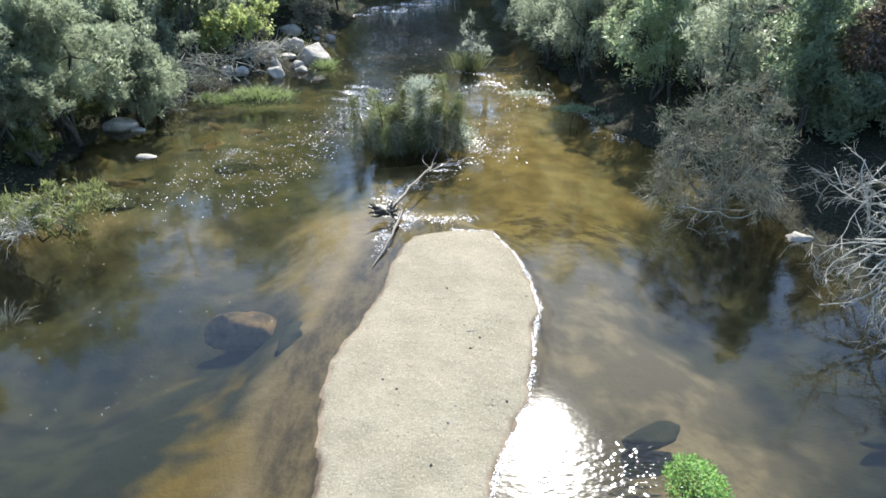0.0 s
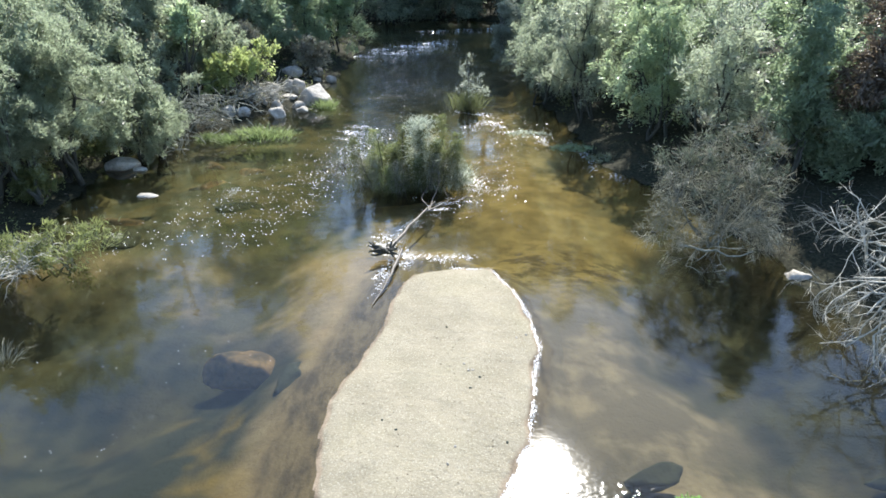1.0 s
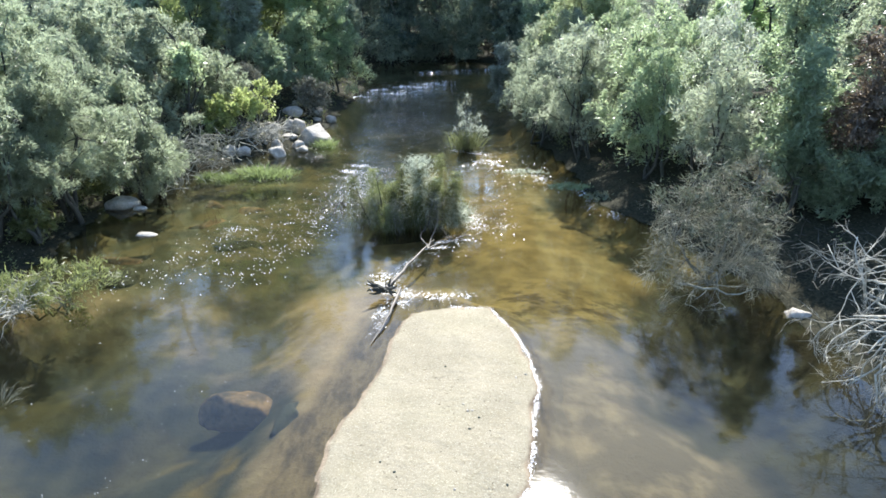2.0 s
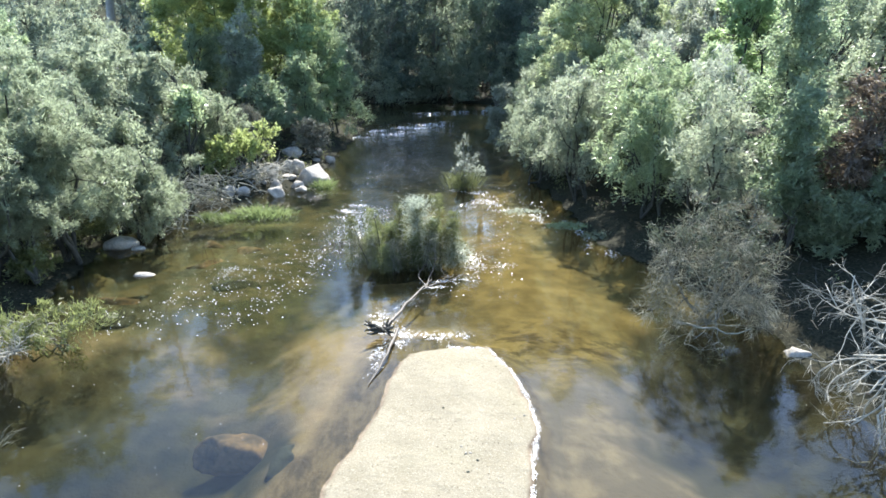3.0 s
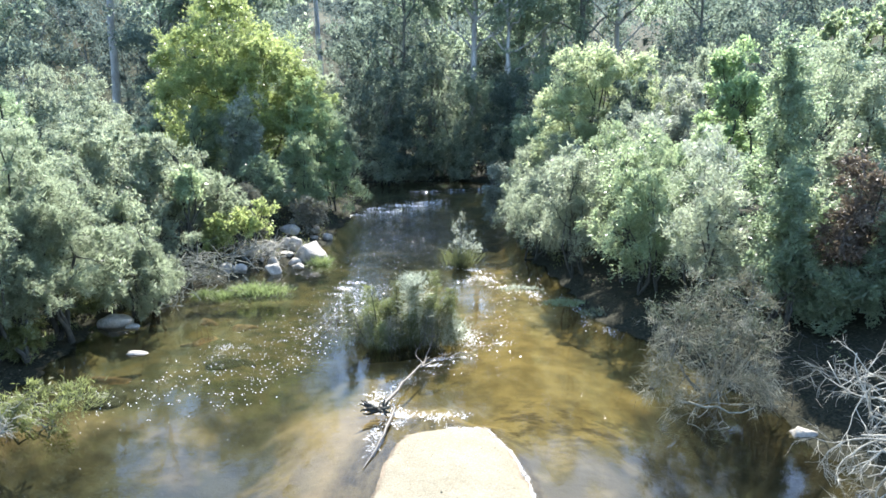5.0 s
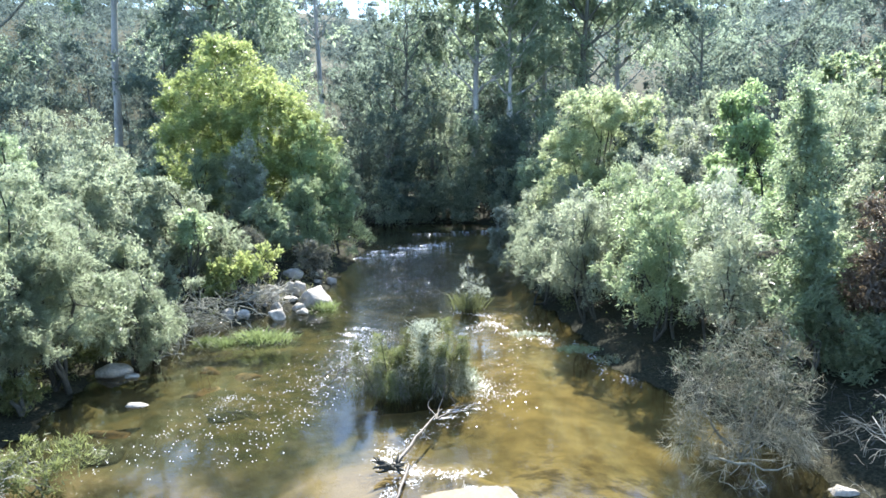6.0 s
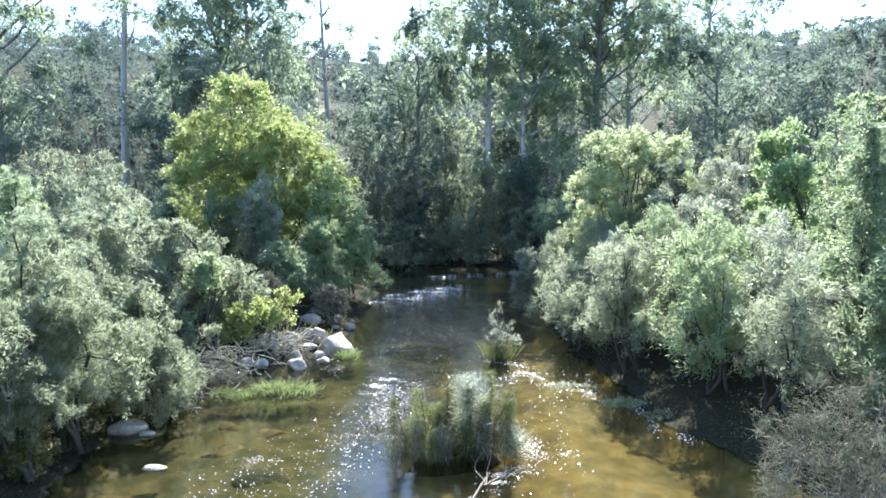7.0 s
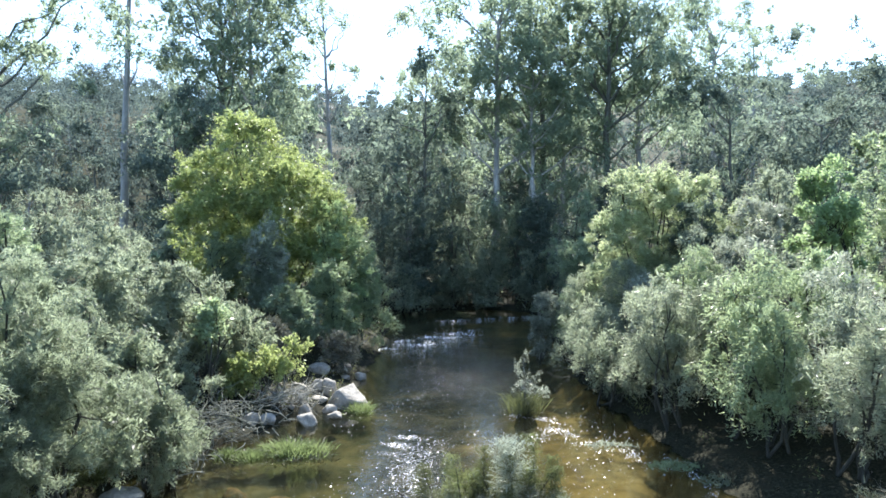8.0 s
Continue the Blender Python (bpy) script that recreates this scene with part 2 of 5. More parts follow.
def ground_material():
    """Creek bed below the water line, leaf litter and soil on the banks, thin grass further out."""
    m, t, out = graph("creek bed and bank soil")
    geo = t.nodes.new("ShaderNodeNewGeometry")
    z = t.nodes.new("ShaderNodeSeparateXYZ")
    t.links.new(geo.outputs["Position"], z.inputs[0])
    big, mid, fine = noisy(t, 0.35, 4.0, 0.6), noisy(t, 1.7, 5.0, 0.65), noisy(t, 14.0, 4.0, 0.7)
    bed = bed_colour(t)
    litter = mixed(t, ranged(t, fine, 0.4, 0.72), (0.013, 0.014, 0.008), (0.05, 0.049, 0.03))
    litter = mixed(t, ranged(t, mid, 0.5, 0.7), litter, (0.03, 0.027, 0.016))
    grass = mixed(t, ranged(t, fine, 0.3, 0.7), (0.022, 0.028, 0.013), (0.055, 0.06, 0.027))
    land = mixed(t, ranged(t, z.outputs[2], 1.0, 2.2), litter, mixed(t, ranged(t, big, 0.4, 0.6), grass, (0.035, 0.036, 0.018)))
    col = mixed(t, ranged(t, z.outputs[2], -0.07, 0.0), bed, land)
    p = node(t, "ShaderNodeBsdfPrincipled", Roughness=0.9)
    p.inputs["Specular IOR Level"].default_value = 0.1
    t.links.new(col, p.inputs["Base Color"])
    t.links.new(bumped(t, fine, 0.5, 0.03, bumped(t, mid, 0.5, 0.12)), p.inputs["Normal"])
    t.links.new(p.outputs[0], out.inputs[0])
    return m


def water_material():
    """Tea-coloured clear water: a Fresnel mirror over a tinted see-through body; waves grow with the 'riffle' value of the sheet."""
    m, t, out = graph("creek water")
    at = t.nodes.new("ShaderNodeAttribute")
    at.attribute_name = "riffle"
    rif = at.outputs["Fac"]
    swell = noisy(t, 2.2, 3.0, 0.55, None, (1.0, 0.7, 1.0))
    chop = noisy(t, 8.0, 1.5, 0.5, None, (0.8, 1.2, 1.0))
    n1 = node(t, "ShaderNodeBump", Distance=0.05)
    t.links.new(swell, n1.inputs["Height"])
    t.links.new(ranged(t, rif, 0.0, 1.0, 0.015, 0.75), n1.inputs["Strength"])
    n2 = node(t, "ShaderNodeBump", Distance=0.07)
    t.links.new(chop, n2.inputs["Height"])
    t.links.new(n1.outputs[0], n2.inputs["Normal"])
    t.links.new(ranged(t, rif, 0.1, 1.0, 0.015, 1.0), n2.inputs["Strength"])
    fr = node(t, "ShaderNodeFresnel", IOR=1.333)
    t.links.new(n2.outputs[0], fr.inputs["Normal"])
    gl = node(t, "ShaderNodeBsdfGlossy")
    fine = t.nodes.new("ShaderNodeAttribute")
    fine.attribute_name = "ruffle"
    t.links.new(ranged(t, fine.outputs["Fac"], 0.0, 1.0, 0.035, 0.13), gl.inputs["Roughness"])
    gl.inputs["Color"].default_value = (1, 1, 1, 1)
    t.links.new(n2.outputs[0], gl.inputs["Normal"])
    tp = t.nodes.new("ShaderNodeBsdfTransparent")
    tp.inputs["Color"].default_value = (0.64, 0.63, 0.485, 1)
    murk = t.nodes.new("ShaderNodeBsdfDiffuse")
    murk.inputs["Color"].default_value = (0.09, 0.09, 0.055, 1)
    body = t.nodes.new("ShaderNodeMixShader")
    body.inputs[0].default_value = 0.045
    t.links.new(tp.outputs[0], body.inputs[1])
    t.links.new(murk.outputs[0], body.inputs[2])
    mx = t.nodes.new("ShaderNodeMixShader")
    t.links.new(fr.outputs[0], mx.inputs[0])
    t.links.new(body.outputs[0], mx.inputs[1])
    t.links.new(gl.outputs[0], mx.inputs[2])
    t.links.new(mx.outputs[0], out.inputs[0])
    return m


M_SAND, M_GROUND, M_WATER = sand_material(), ground_material(), water_material()


# ---- mesh helpers ----
class Geo:
    """Collects vertices and faces of three or four corners, and makes one mesh of them."""

    def __init__(self):
        self.v, self.f, self.n = [], [], 0

    def add(self, v, f):
        self.v.append(np.asarray(v, float).reshape(-1, 3))
        self.f.append(np.asarray(f, int) + self.n)
        self.n += len(self.v[-1])

    def mesh(self, name, material, smooth=False):
        me = bpy.data.meshes.new(name)
        v = np.concatenate(self.v)
        loops = np.concatenate([f.ravel() for f in self.f])
        sizes = np.concatenate([np.full(len(f), f.shape[1]) for f in self.f])
        starts = np.concatenate([[0], np.cumsum(sizes)[:-1]])
        me.vertices.add(len(v))
        me.vertices.foreach_set("co", v.ravel().astype(np.float32))
        me.loops.add(len(loops))
        me.loops.foreach_set("vertex_index", loops.astype(np.int32))
        me.polygons.add(len(sizes))
        me.polygons.foreach_set("loop_start", starts.astype(np.int32))
        me.polygons.foreach_set("loop_total", sizes.astype(np.int32))
        me.polygons.foreach_set("use_smooth", np.full(len(sizes), smooth))
        me.update(calc_edges=True)
        me.validate()
        me.materials.append(material)
        return me


def part(name, geo, material, parent, label="", smooth=False):
    ob = new(name, geo.mesh(name, material, smooth))
    ob.parent = parent
    if label:
        tagged(ob, label)
    return ob


def unit(a):
    return a / np.maximum(np.linalg.norm(a, axis=-1, keepdims=True), 1e-9)


def tube(path, radii, sides=6):
    path, radii = np.asarray(path, float), np.asarray(radii, float)
    n = len(path)
    tan = unit(np.gradient(path, axis=0))
    ref = np.where(np.abs(tan[:, 2:3]) > 0.9, np.array([[1.0, 0, 0]]), np.array([[0, 0, 1.0]]))
    ref = np.broadcast_to(ref[n // 2], tan.shape)
    a = unit(np.cross(tan, ref))
    b = np.cross(tan, a)
    ang = np.arange(sides) / sides * 2 * np.pi
    ring = np.cos(ang)[None, :, None] * a[:, None] + np.sin(ang)[None, :, None] * b[:, None]
    v = path[:, None] + ring * radii[:, None, None]
    i, j = np.meshgrid(np.arange(n - 1), np.arange(sides), indexing="ij")
    k = (j + 1) % sides
    f = np.stack([i * sides + j, i * sides + k, (i + 1) * sides + k, (i + 1) * sides + j], -1).reshape(-1, 4)
    return v.reshape(-1, 3), f


def wander(rng, a, b, bend=0.1, n=6, sag=0.0):
    """A slightly crooked line from a to b."""
    a, b = np.asarray(a, float), np.asarray(b, float)
    s = np.linspace(0, 1, n)[:, None]
    size = np.linalg.norm(b - a)
    off = np.cumsum(rng.normal(0, 1, (n, 3)), 0)
    off -= s * off[-1] + (1 - s) * off[0]
    p = a + (b - a) * s + off * bend * size / n
    p[:, 2] -= sag * size * (s[:, 0] * (1 - s[:, 0])) * 4
    return p


def leaves(geo, rng, p, way, length, width, lying=False):
    """One leaf at every p, pointing along way: a needle of three corners, or a diamond where it is broad. lying: flat sides up."""
    n = len(p)
    way = unit(way)
    side = unit(np.cross(way, unit(rng.normal(size=(n, 3)) * (0.25 if lying else 1.0) + (0, 0, 1.0 if lying else 0.0))))
    k = rng.uniform(0.6, 1.35, (n, 1))
    L, W = length * k, width * k * 0.5
    if width < 0.36 * length:
        geo.add(np.stack([p - side * W, p + side * W, p + way * L], 1), np.arange(n * 3).reshape(n, 3))
    else:
        v = np.stack([p, p + way * L * 0.45 + side * W, p + way * L, p + way * L * 0.45 - side * W], 1)
        geo.add(v, np.arange(n * 4).reshape(n, 4))


def gaps(p, rng, scale):
    g = np.zeros(len(p))
    for _ in range(4):
        k = unit(rng.normal(size=3)) * rng.uniform(0.7, 1.6) / scale
        g += np.sin(p @ k * 2 * np.pi + rng.uniform(0, 6.28))
    return g


def crown_sites(rng, lobes, n, inner=0.5, low=-0.55, gap=1.0, cut=-0.9):
    """Places for sprays of leaves: near the skin of the lobes, with holes; and the way out from each lobe's middle."""
    lobes = np.asarray(lobes, float)
    w = (lobes[:, 3] * lobes[:, 4] + lobes[:, 3] * lobes[:, 5]) ** 0.9
    pick = rng.choice(len(lobes), n * 2, p=w / w.sum())
    d = unit(rng.normal(size=(n * 2, 3)))
    r = 1.02 - inner * rng.random((n * 2, 1)) ** 1.5 + 0.38 * rng.random((n * 2, 1)) ** 4
    p = lobes[pick, :3] + d * r * lobes[pick, 3:6]
    ok = (d[:, 2] > low) & (gaps(p, rng, gap) > cut) & (p[:, 2] > 0.1)
    return p[ok][:n], d[ok][:n]


def crown(rng, lobes, sprays, per, leaf, droop=0.1, hang=0.0, gap=1.2, cut=-0.9, out=0.8, inner=0.4, low=-0.55, fill=0.35, tuft=0.17, bunch=5, long=3.2, lift=0.35, sag=0.3, core=(0.2, 0.07)):
    """Leafy plumes that grow out of the lobes, and coarser leaves inside. leaf: (length, width); tuft, long: a plume's radius and its length in radii; lift, sag: how it rises and bows over; hang: how far leaves trail below it."""
    p, d = crown_sites(rng, lobes, max(sprays // bunch, 6), inner, low, gap, cut)
    n, m = len(p), bunch * per
    size = rng.uniform(0.55, 1.5, (n, 1, 1))
    axis = unit(d * out + rng.normal(size=d.shape) * 0.35 + np.array([0, 0, lift]))[:, None]
    s = rng.random((n, m, 1)) ** 0.8
    reach = tuft * long * size
    q = p[:, None] + axis * (s - 0.55) * reach + rng.normal(size=(n, m, 3)) * tuft * size * (1.0 - 0.72 * s)
    q = q - (sag * s * s * reach + rng.random((n, m, 1)) * hang * size) * np.array([0, 0, 1.0])
    way = axis * 0.85 + rng.normal(size=q.shape) * 0.5 - np.array([0, 0, droop]) - s * sag * np.array([0, 0, 1.0])
    g = Geo()
    leaves(g, rng, q.reshape(-1, 3), way.reshape(-1, 3), *leaf)
    k = int(sprays * fill * 3)
    if k:
        lo = np.asarray(lobes, float)[rng.integers(0, len(lobes), k)]
        c = lo[:, :3] + unit(rng.normal(size=(k, 3))) * rng.random((k, 1)) ** 0.5 * 0.58 * lo[:, 3:6]
        c = c[c[:, 2] > 0.15]
        leaves(g, rng, c, rng.normal(size=c.shape), *core)
    return g, p


def wood(rng, lobes, sites, stems, radius, twigs=30, sides=6, bend=0.25, start=0.45):
    """Stems from the foot to the lobes, and twigs from them to some of the sprays."""
    g = Geo()
    lobes = np.asarray(lobes, float)
    lines = []
    for foot in stems:
        for lo in lobes[:10] if len(stems) == 1 else lobes[rng.choice(len(lobes), min(2, len(lobes)), replace=False)]:
            line = wander(rng, foot, lo[:3] + (0, 0, lo[5] * 0.45), bend, 8)
            lines.append(line)
            g.add(*tube(line, np.linspace(radius, radius * 0.25, 8), sides))
    for k in rng.choice(len(sites), min(twigs, len(sites)), replace=False):
        line = min(lines, key=lambda l: np.min(np.linalg.norm(l - sites[k], axis=1)))
        i = int(np.clip(np.argmin(np.linalg.norm(line - sites[k], axis=1)), 3, 6))
        g.add(*tube(wander(rng, line[i], sites[k], 0.25, 5), np.linspace(radius * 0.3, radius * 0.05, 5), 4))
    return g


# ---- the creek's plan ----
LEFT = np.array([(-80, -14), (0, -10.5), (9, -10.0), (12, -10.6), (15.1, -11.2), (17.9, -11.3), (20.7, -12.0), (22.7, -11.8), (24.4, -11.4), (25.2, -9.9),
                 (27.5, -8.8), (29.4, -7.1), (37, -7.3), (43, -7.3), (49, -8.0), (56, -9.5), (62, -14)], float)
RIGHT = np.array([(-80, 12), (0, 9.5), (8, 8.4), (10.5, 7.6), (13, 7.2), (14.5, 6.9), (17.4, 6.0), (19, 5.2), (20.5, 4.5), (22, 4.05), (25.5, 3.6),
                  (29, 2.9), (34, 2.5), (47, 2.3), (52, 3.0), (56, 2.0), (62, -6)], float)
BAR = [(0.62, 5.4), (0.71, 6.15), (0.82, 6.73), (0.98, 7.27), (1.25, 7.99), (1.38, 8.81), (1.42, 9.58), (1.57, 10.54), (1.41, 11.64), (1.21, 12.44), (0.68, 13.58),
       (-0.20, 13.61), (-1.06, 13.30), (-1.32, 12.35), (-1.49, 10.42), (-1.89, 9.27), (-1.91, 7.97), (-1.73, 6.92), (-1.56, 6.04), (-1.3, 4.6), (-0.6, 3.2), (0.2, 3.6)]


def step(a, b, x):
    s = np.clip((x - a) / (b - a), 0, 1)
    return s * s * (3 - 2 * s)


def bell(x, y, cx, cy, rx, ry):
    return np.exp(-((x - cx) / rx) ** 2 - ((y - cy) / ry) ** 2)


def ripple(x, y, s, k=0):
    return np.sin(x * 1.7 / s + 1.3 * np.sin(y * 1.1 / s + k)) * np.sin(y * 1.9 / s + 1.7 * np.sin(x * 0.9 / s + 2 * k))


def height(x, y):
    """The ground: creek bed, banks, flats and the wooded hills."""
    x, y = np.asarray(x, float), np.asarray(y, float)
    left, right = np.interp(y, LEFT[:, 0], LEFT[:, 1]), np.interp(y, RIGHT[:, 0], RIGHT[:, 1])
    wob = 0.22 * ripple(x, y, 0.7) + 0.12 * ripple(x, y, 0.27, 2)
    d = np.maximum(np.maximum(left - x, x - right), (y - 58) * 0.7) + wob          # metres from the water, land positive
    # Hollows by the left and right banks are deepened to darken the bed.
    deep = 0.58 + 0.75 * bell(x, y, -6.3, 8.9, 1.9, 2.2) + 0.4 * bell(x, y, -4.9, 13.2, 1.2, 2.2) + 0.75 * bell(x, y, -8.8, 11.6, 2.2, 2.6)
    deep += 0.35 * bell(x, y, -4.0, 21, 1.4, 6) + 0.5 * bell(x, y, -3.0, 38, 5, 8) + 0.3 * bell(x, y, 4.8, 11, 1.5, 4) + 0.5 * bell(x, y, -8, 2, 3, 3) + 0.75 * bell(x, y, 6.0, 13.4, 1.6, 2.2) + 0.4 * bell(x, y, -4.1, 10.2, 1.2, 0.9)
    deep -= 0.3 * bell(x, y, -4.2, 6.2, 2.6, 2.4) + 0.42 * bell(x, y, -7.2, 10.9, 1.4, 0.9) + 0.36 * bell(x, y, 1.8, 17.0, 2.4, 3.5) + 0.4 * bell(x, y, -2.5, 13.2, 1.6, 4.2)
    deep -= 0.36 * bell(x, y, 2.4, 10, 1.6, 4.0) + 0.2 * bell(x, y, -6.5, 19, 3, 4) + 0.28 * bell(x, y, 1.6, 25, 1.8, 6)
    bed = -np.maximum(deep + 0.06 * ripple(x, y, 1.1, 1), 0.1) * step(0, 1.0, -d)
    bank = 0.35 * step(0, 1.3, d) + 0.75 * step(0.8, 6, d) + 0.02 * np.clip(d, 0, 80) + 0.08 * ripple(x, y, 1.3, 3) * step(0, 2, d)
    far = np.hypot(x * 0.9, y)
    hill = 28 * step(70, 230, y + 0.25 * np.abs(x)) + 6 * step(35, 150, x) * step(20, 160, y) + 16 * step(40, 160, -x) * step(30, 150, y) + 95 * step(250, 800, far)
    return np.where(d > 0, bank + hill * step(2, 30, d), bed)


def spread_axis(lo, hi, fine, reach, grow=1.22):
    mid = list(np.arange(lo, hi + fine / 2, fine))
    a, s = [hi], fine
    while a[-1] < reach:
        s *= grow
        a.append(a[-1] + s)
    b, s = [lo], fine
    while b[-1] > -reach:
        s *= grow
        b.append(b[-1] - s)
    return np.array(b[:0:-1] + mid + a[1:])


def sheet(xs, ys, z):
    X, Y = np.meshgrid(xs, ys)
    g = Geo()
    n = len(xs)
    i, j = np.meshgrid(np.arange(len(ys) - 1), np.arange(n - 1), indexing="ij")
    g.add(np.stack([X, Y, z(X, Y)], -1), np.stack([i * n + j, i * n + j + 1, (i + 1) * n + j + 1, (i + 1) * n + j], -1).reshape(-1, 4))
    return g


def lies(x, y):
    return float(height(x, y))


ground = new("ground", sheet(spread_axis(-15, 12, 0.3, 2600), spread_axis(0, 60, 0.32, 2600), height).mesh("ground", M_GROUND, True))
tagged(ground, "creek bed of amber sand and dark leaf-littered banks rising to hills", "ground", kind="structure")


def off_bar(x, y):
    """Metres from the bar's outline, inside positive."""
    p = np.array(BAR)
    best, inside = np.full(x.shape, 1e9), np.zeros(x.shape, bool)
    for (ax, ay), (bx, by) in zip(p, np.roll(p, -1, 0)):
        s = np.clip(((x - ax) * (bx - ax) + (y - ay) * (by - ay)) / ((bx - ax) ** 2 + (by - ay) ** 2), 0, 1)
        best = np.minimum(best, np.hypot(x - ax - s * (bx - ax), y - ay - s * (by - ay)))
        with np.errstate(divide="ignore", invalid="ignore"):
            inside ^= ((ay > y) != (by > y)) & (x < (bx - ax) * (y - ay) / (by - ay) + ax)
    return np.where(inside, best, -best)


def bar_height(x, y):
    d = off_bar(x, y) + 0.035 * ripple(x, y, 0.33) + 0.018 * ripple(x, y, 0.17, 1)
    west = step(0.6, -0.6, x)
    wet = (0.3 + 0.1 * ripple(x, y, 0.6)) * west          # a flat wet margin on the west side
    under = np.where(d < 0, -0.012 * west + np.minimum(d + wet, 0) * (0.42 - 0.28 * west), 0)
    sink = step(-0.35 - 0.4 * west, -1.9 - 0.5 * west, d)
    under = under * (1 - sink) + (height(x, y) - 0.05 * sink) * sink
    return np.where(d > 0, 0.05 * step(0, 0.12, d) + 0.10 * step(0.05, 1.2, d) + 0.012 * ripple(x, y, 0.5), under)


bar = new("sand_bar", sheet(np.arange(-5.0, 4.2, 0.08), np.arange(1.4, 16.2, 0.08), bar_height).mesh("sand_bar", M_SAND, True))
tagged(bar, "pale dry sand bar with a wet brown margin in the creek", "sand bar", kind="structure")


def riffle(x, y):
    """How broken the water is, 0 to 1."""
    r = 0.08 + 0.12 * bell(x, y, -4.8, 20, 2.0, 7) + 0.36 * bell(x, y, -3, 38, 5, 11) + 0.75 * bell(x, y, 2.75, 6.7, 0.45, 0.55) + 0.2 * bell(x, y, 1.45, 6.6, 1.0, 1.3)
    r = r + 0.85 * bell(x, y, -4.6, 44, 2.6, 4) + 0.7 * bell(x, y, -3, 52, 6, 1.6) + 0.3 * bell(x, y, 2.4, 23.9, 1.3, 0.7) + 0.25 * bell(x, y, 0.9, 20, 0.8, 1.2)
    r = r + 0.55 * bell(x, y, -3.7, 22.5, 1.2, 3.5) + 0.5 * bell(x, y, -1.6, 14.6, 0.9, 0.5) + 0.2 * bell(x, y, 0.1, 27, 1.2, 2) + 0.3 * bell(x, y, -6.8, 18, 1, 1.2)
    r = r + 0.25 * bell(x, y, -2, 34, 4, 6) - 0.08 * bell(x, y, 5.0, 10.5, 3.2, 4.5)
    return np.clip(r, 0.0, 1)


wx, wy = np.arange(-17, 15.1, 0.4), np.concatenate([np.arange(-60, 0, 4.0), np.arange(0, 63, 0.4)])
water = new("water", sheet(wx, wy, lambda x, y: x * 0).mesh("water", M_WATER, True))
WX, WY = np.meshgrid(wx, wy)
water.data.attributes.new("riffle", "FLOAT", "POINT").data.foreach_set("value", riffle(WX, WY).ravel().astype(np.float32))
water.data.attributes.new("ruffle", "FLOAT", "POINT").data.foreach_set("value", np.maximum(bell(WX, WY, 1.4, 6.4, 1.1, 1.3), 0.6 * bell(WX, WY, -3.2, 35, 4.5, 9)).ravel().astype(np.float32))
tagged(water, "clear tea-coloured creek water with small riffles", "water", kind="structure")


# ---- plants ----
def plant(name, label, category, x, y, lobes, leaf_mat, bark, sprays, per, leaf, seed, radius=0.07, stems=3, twigs=40, group="", **how):
    """A tree or shrub: an empty at its foot, a trunk with limbs, and a crown of leaves over the lobes (x, y, z, rx, ry, rz from the foot)."""
    rng = np.random.default_rng(seed)
    root = tagged(new(name), label, category, group)
    root.location = (x, y, max(lies(x, y), -0.3) - 0.03)
    g, sites = crown(rng, lobes, sprays, per, leaf, **how)
    feet = [(0, 0, 0)] if stems == 1 else [(*rng.normal(0, 0.25, 2), 0) for _ in range(stems)]
    part("trunk", wood(rng, lobes, sites, feet, radius, twigs), bark, root, smooth=True)
    part("crown", g, leaf_mat, root)
    return root


def blob_lobes(seed, w, h, n=6, base=0.25, size=0.42, slim=1.0):
    """Lobes heaped into an uneven crown w metres wide and h high, each breaking into smaller billows."""
    rng = np.random.default_rng(seed)
    out = []
    for k in range(n + 6):
        a, r = rng.uniform(0, 6.28), w * 0.5 * rng.uniform(0.1, 0.85)
        up = (k + 0.5) / (n + 6)
        z = h * (base + size * 0.2 + (1 - size * 0.42 - base - size * 0.2) * up) * rng.uniform(0.92, 1.05)
        r *= 1.0 - 0.7 * up ** 2
        s = rng.uniform(0.7, 1.2)
        c = np.array((r * math.cos(a), r * math.sin(a), z))
        rad = np.array((w * 0.19 * s * slim, w * 0.19 * s * slim, max(h * size * 0.3, w * 0.15) * s / slim))
        out.append((*c, *rad))
        for _ in range(3):
            d = unit(rng.normal(size=3) + (0, 0, 0.3))
            out.append((*(c + d * rad * 0.9), *(rad * rng.uniform(0.35, 0.65))))
    return [l for l in out if l[2] > 0.2]


SMALL = (0.14, 0.046)

# left bank: grey-green river oaks leaning over the water
OAK = dict(droop=-0.1, hang=0.1, gap=1.0, cut=-0.5, out=0.9, inner=0.6, low=-0.95, fill=0.25, tuft=0.12, bunch=4, long=4.6, lift=0.5, sag=0.35)
for k, (x, y, w, h, n) in enumerate([(-13.6, 20.6, 5.0, 6.6, 800), (-11.9, 18.6, 4.2, 5.2, 900), (-13.0, 16.0, 4.4, 5.4, 800), (-10.9, 21.6, 3.0, 3.9, 500), (-16.4, 18.0, 5.0, 6.8, 600), (-15.0, 13.2, 4.0, 4.6, 450), (-12.2, 17.2, 3.0, 4.2, 420)]):
    plant("river_oak", "grey-green fine-needled river oak overhanging the water's edge", "shrub", x, y, blob_lobes(10 + k, w * 1.05, h, 12, 0.22, 0.34, 0.85), M_OAK, M_DARKBARK, int(n * 1.8), 42, (0.115, 0.02), 20 + k,
          0.07, 4, 60, "river oaks on the left bank", **OAK)

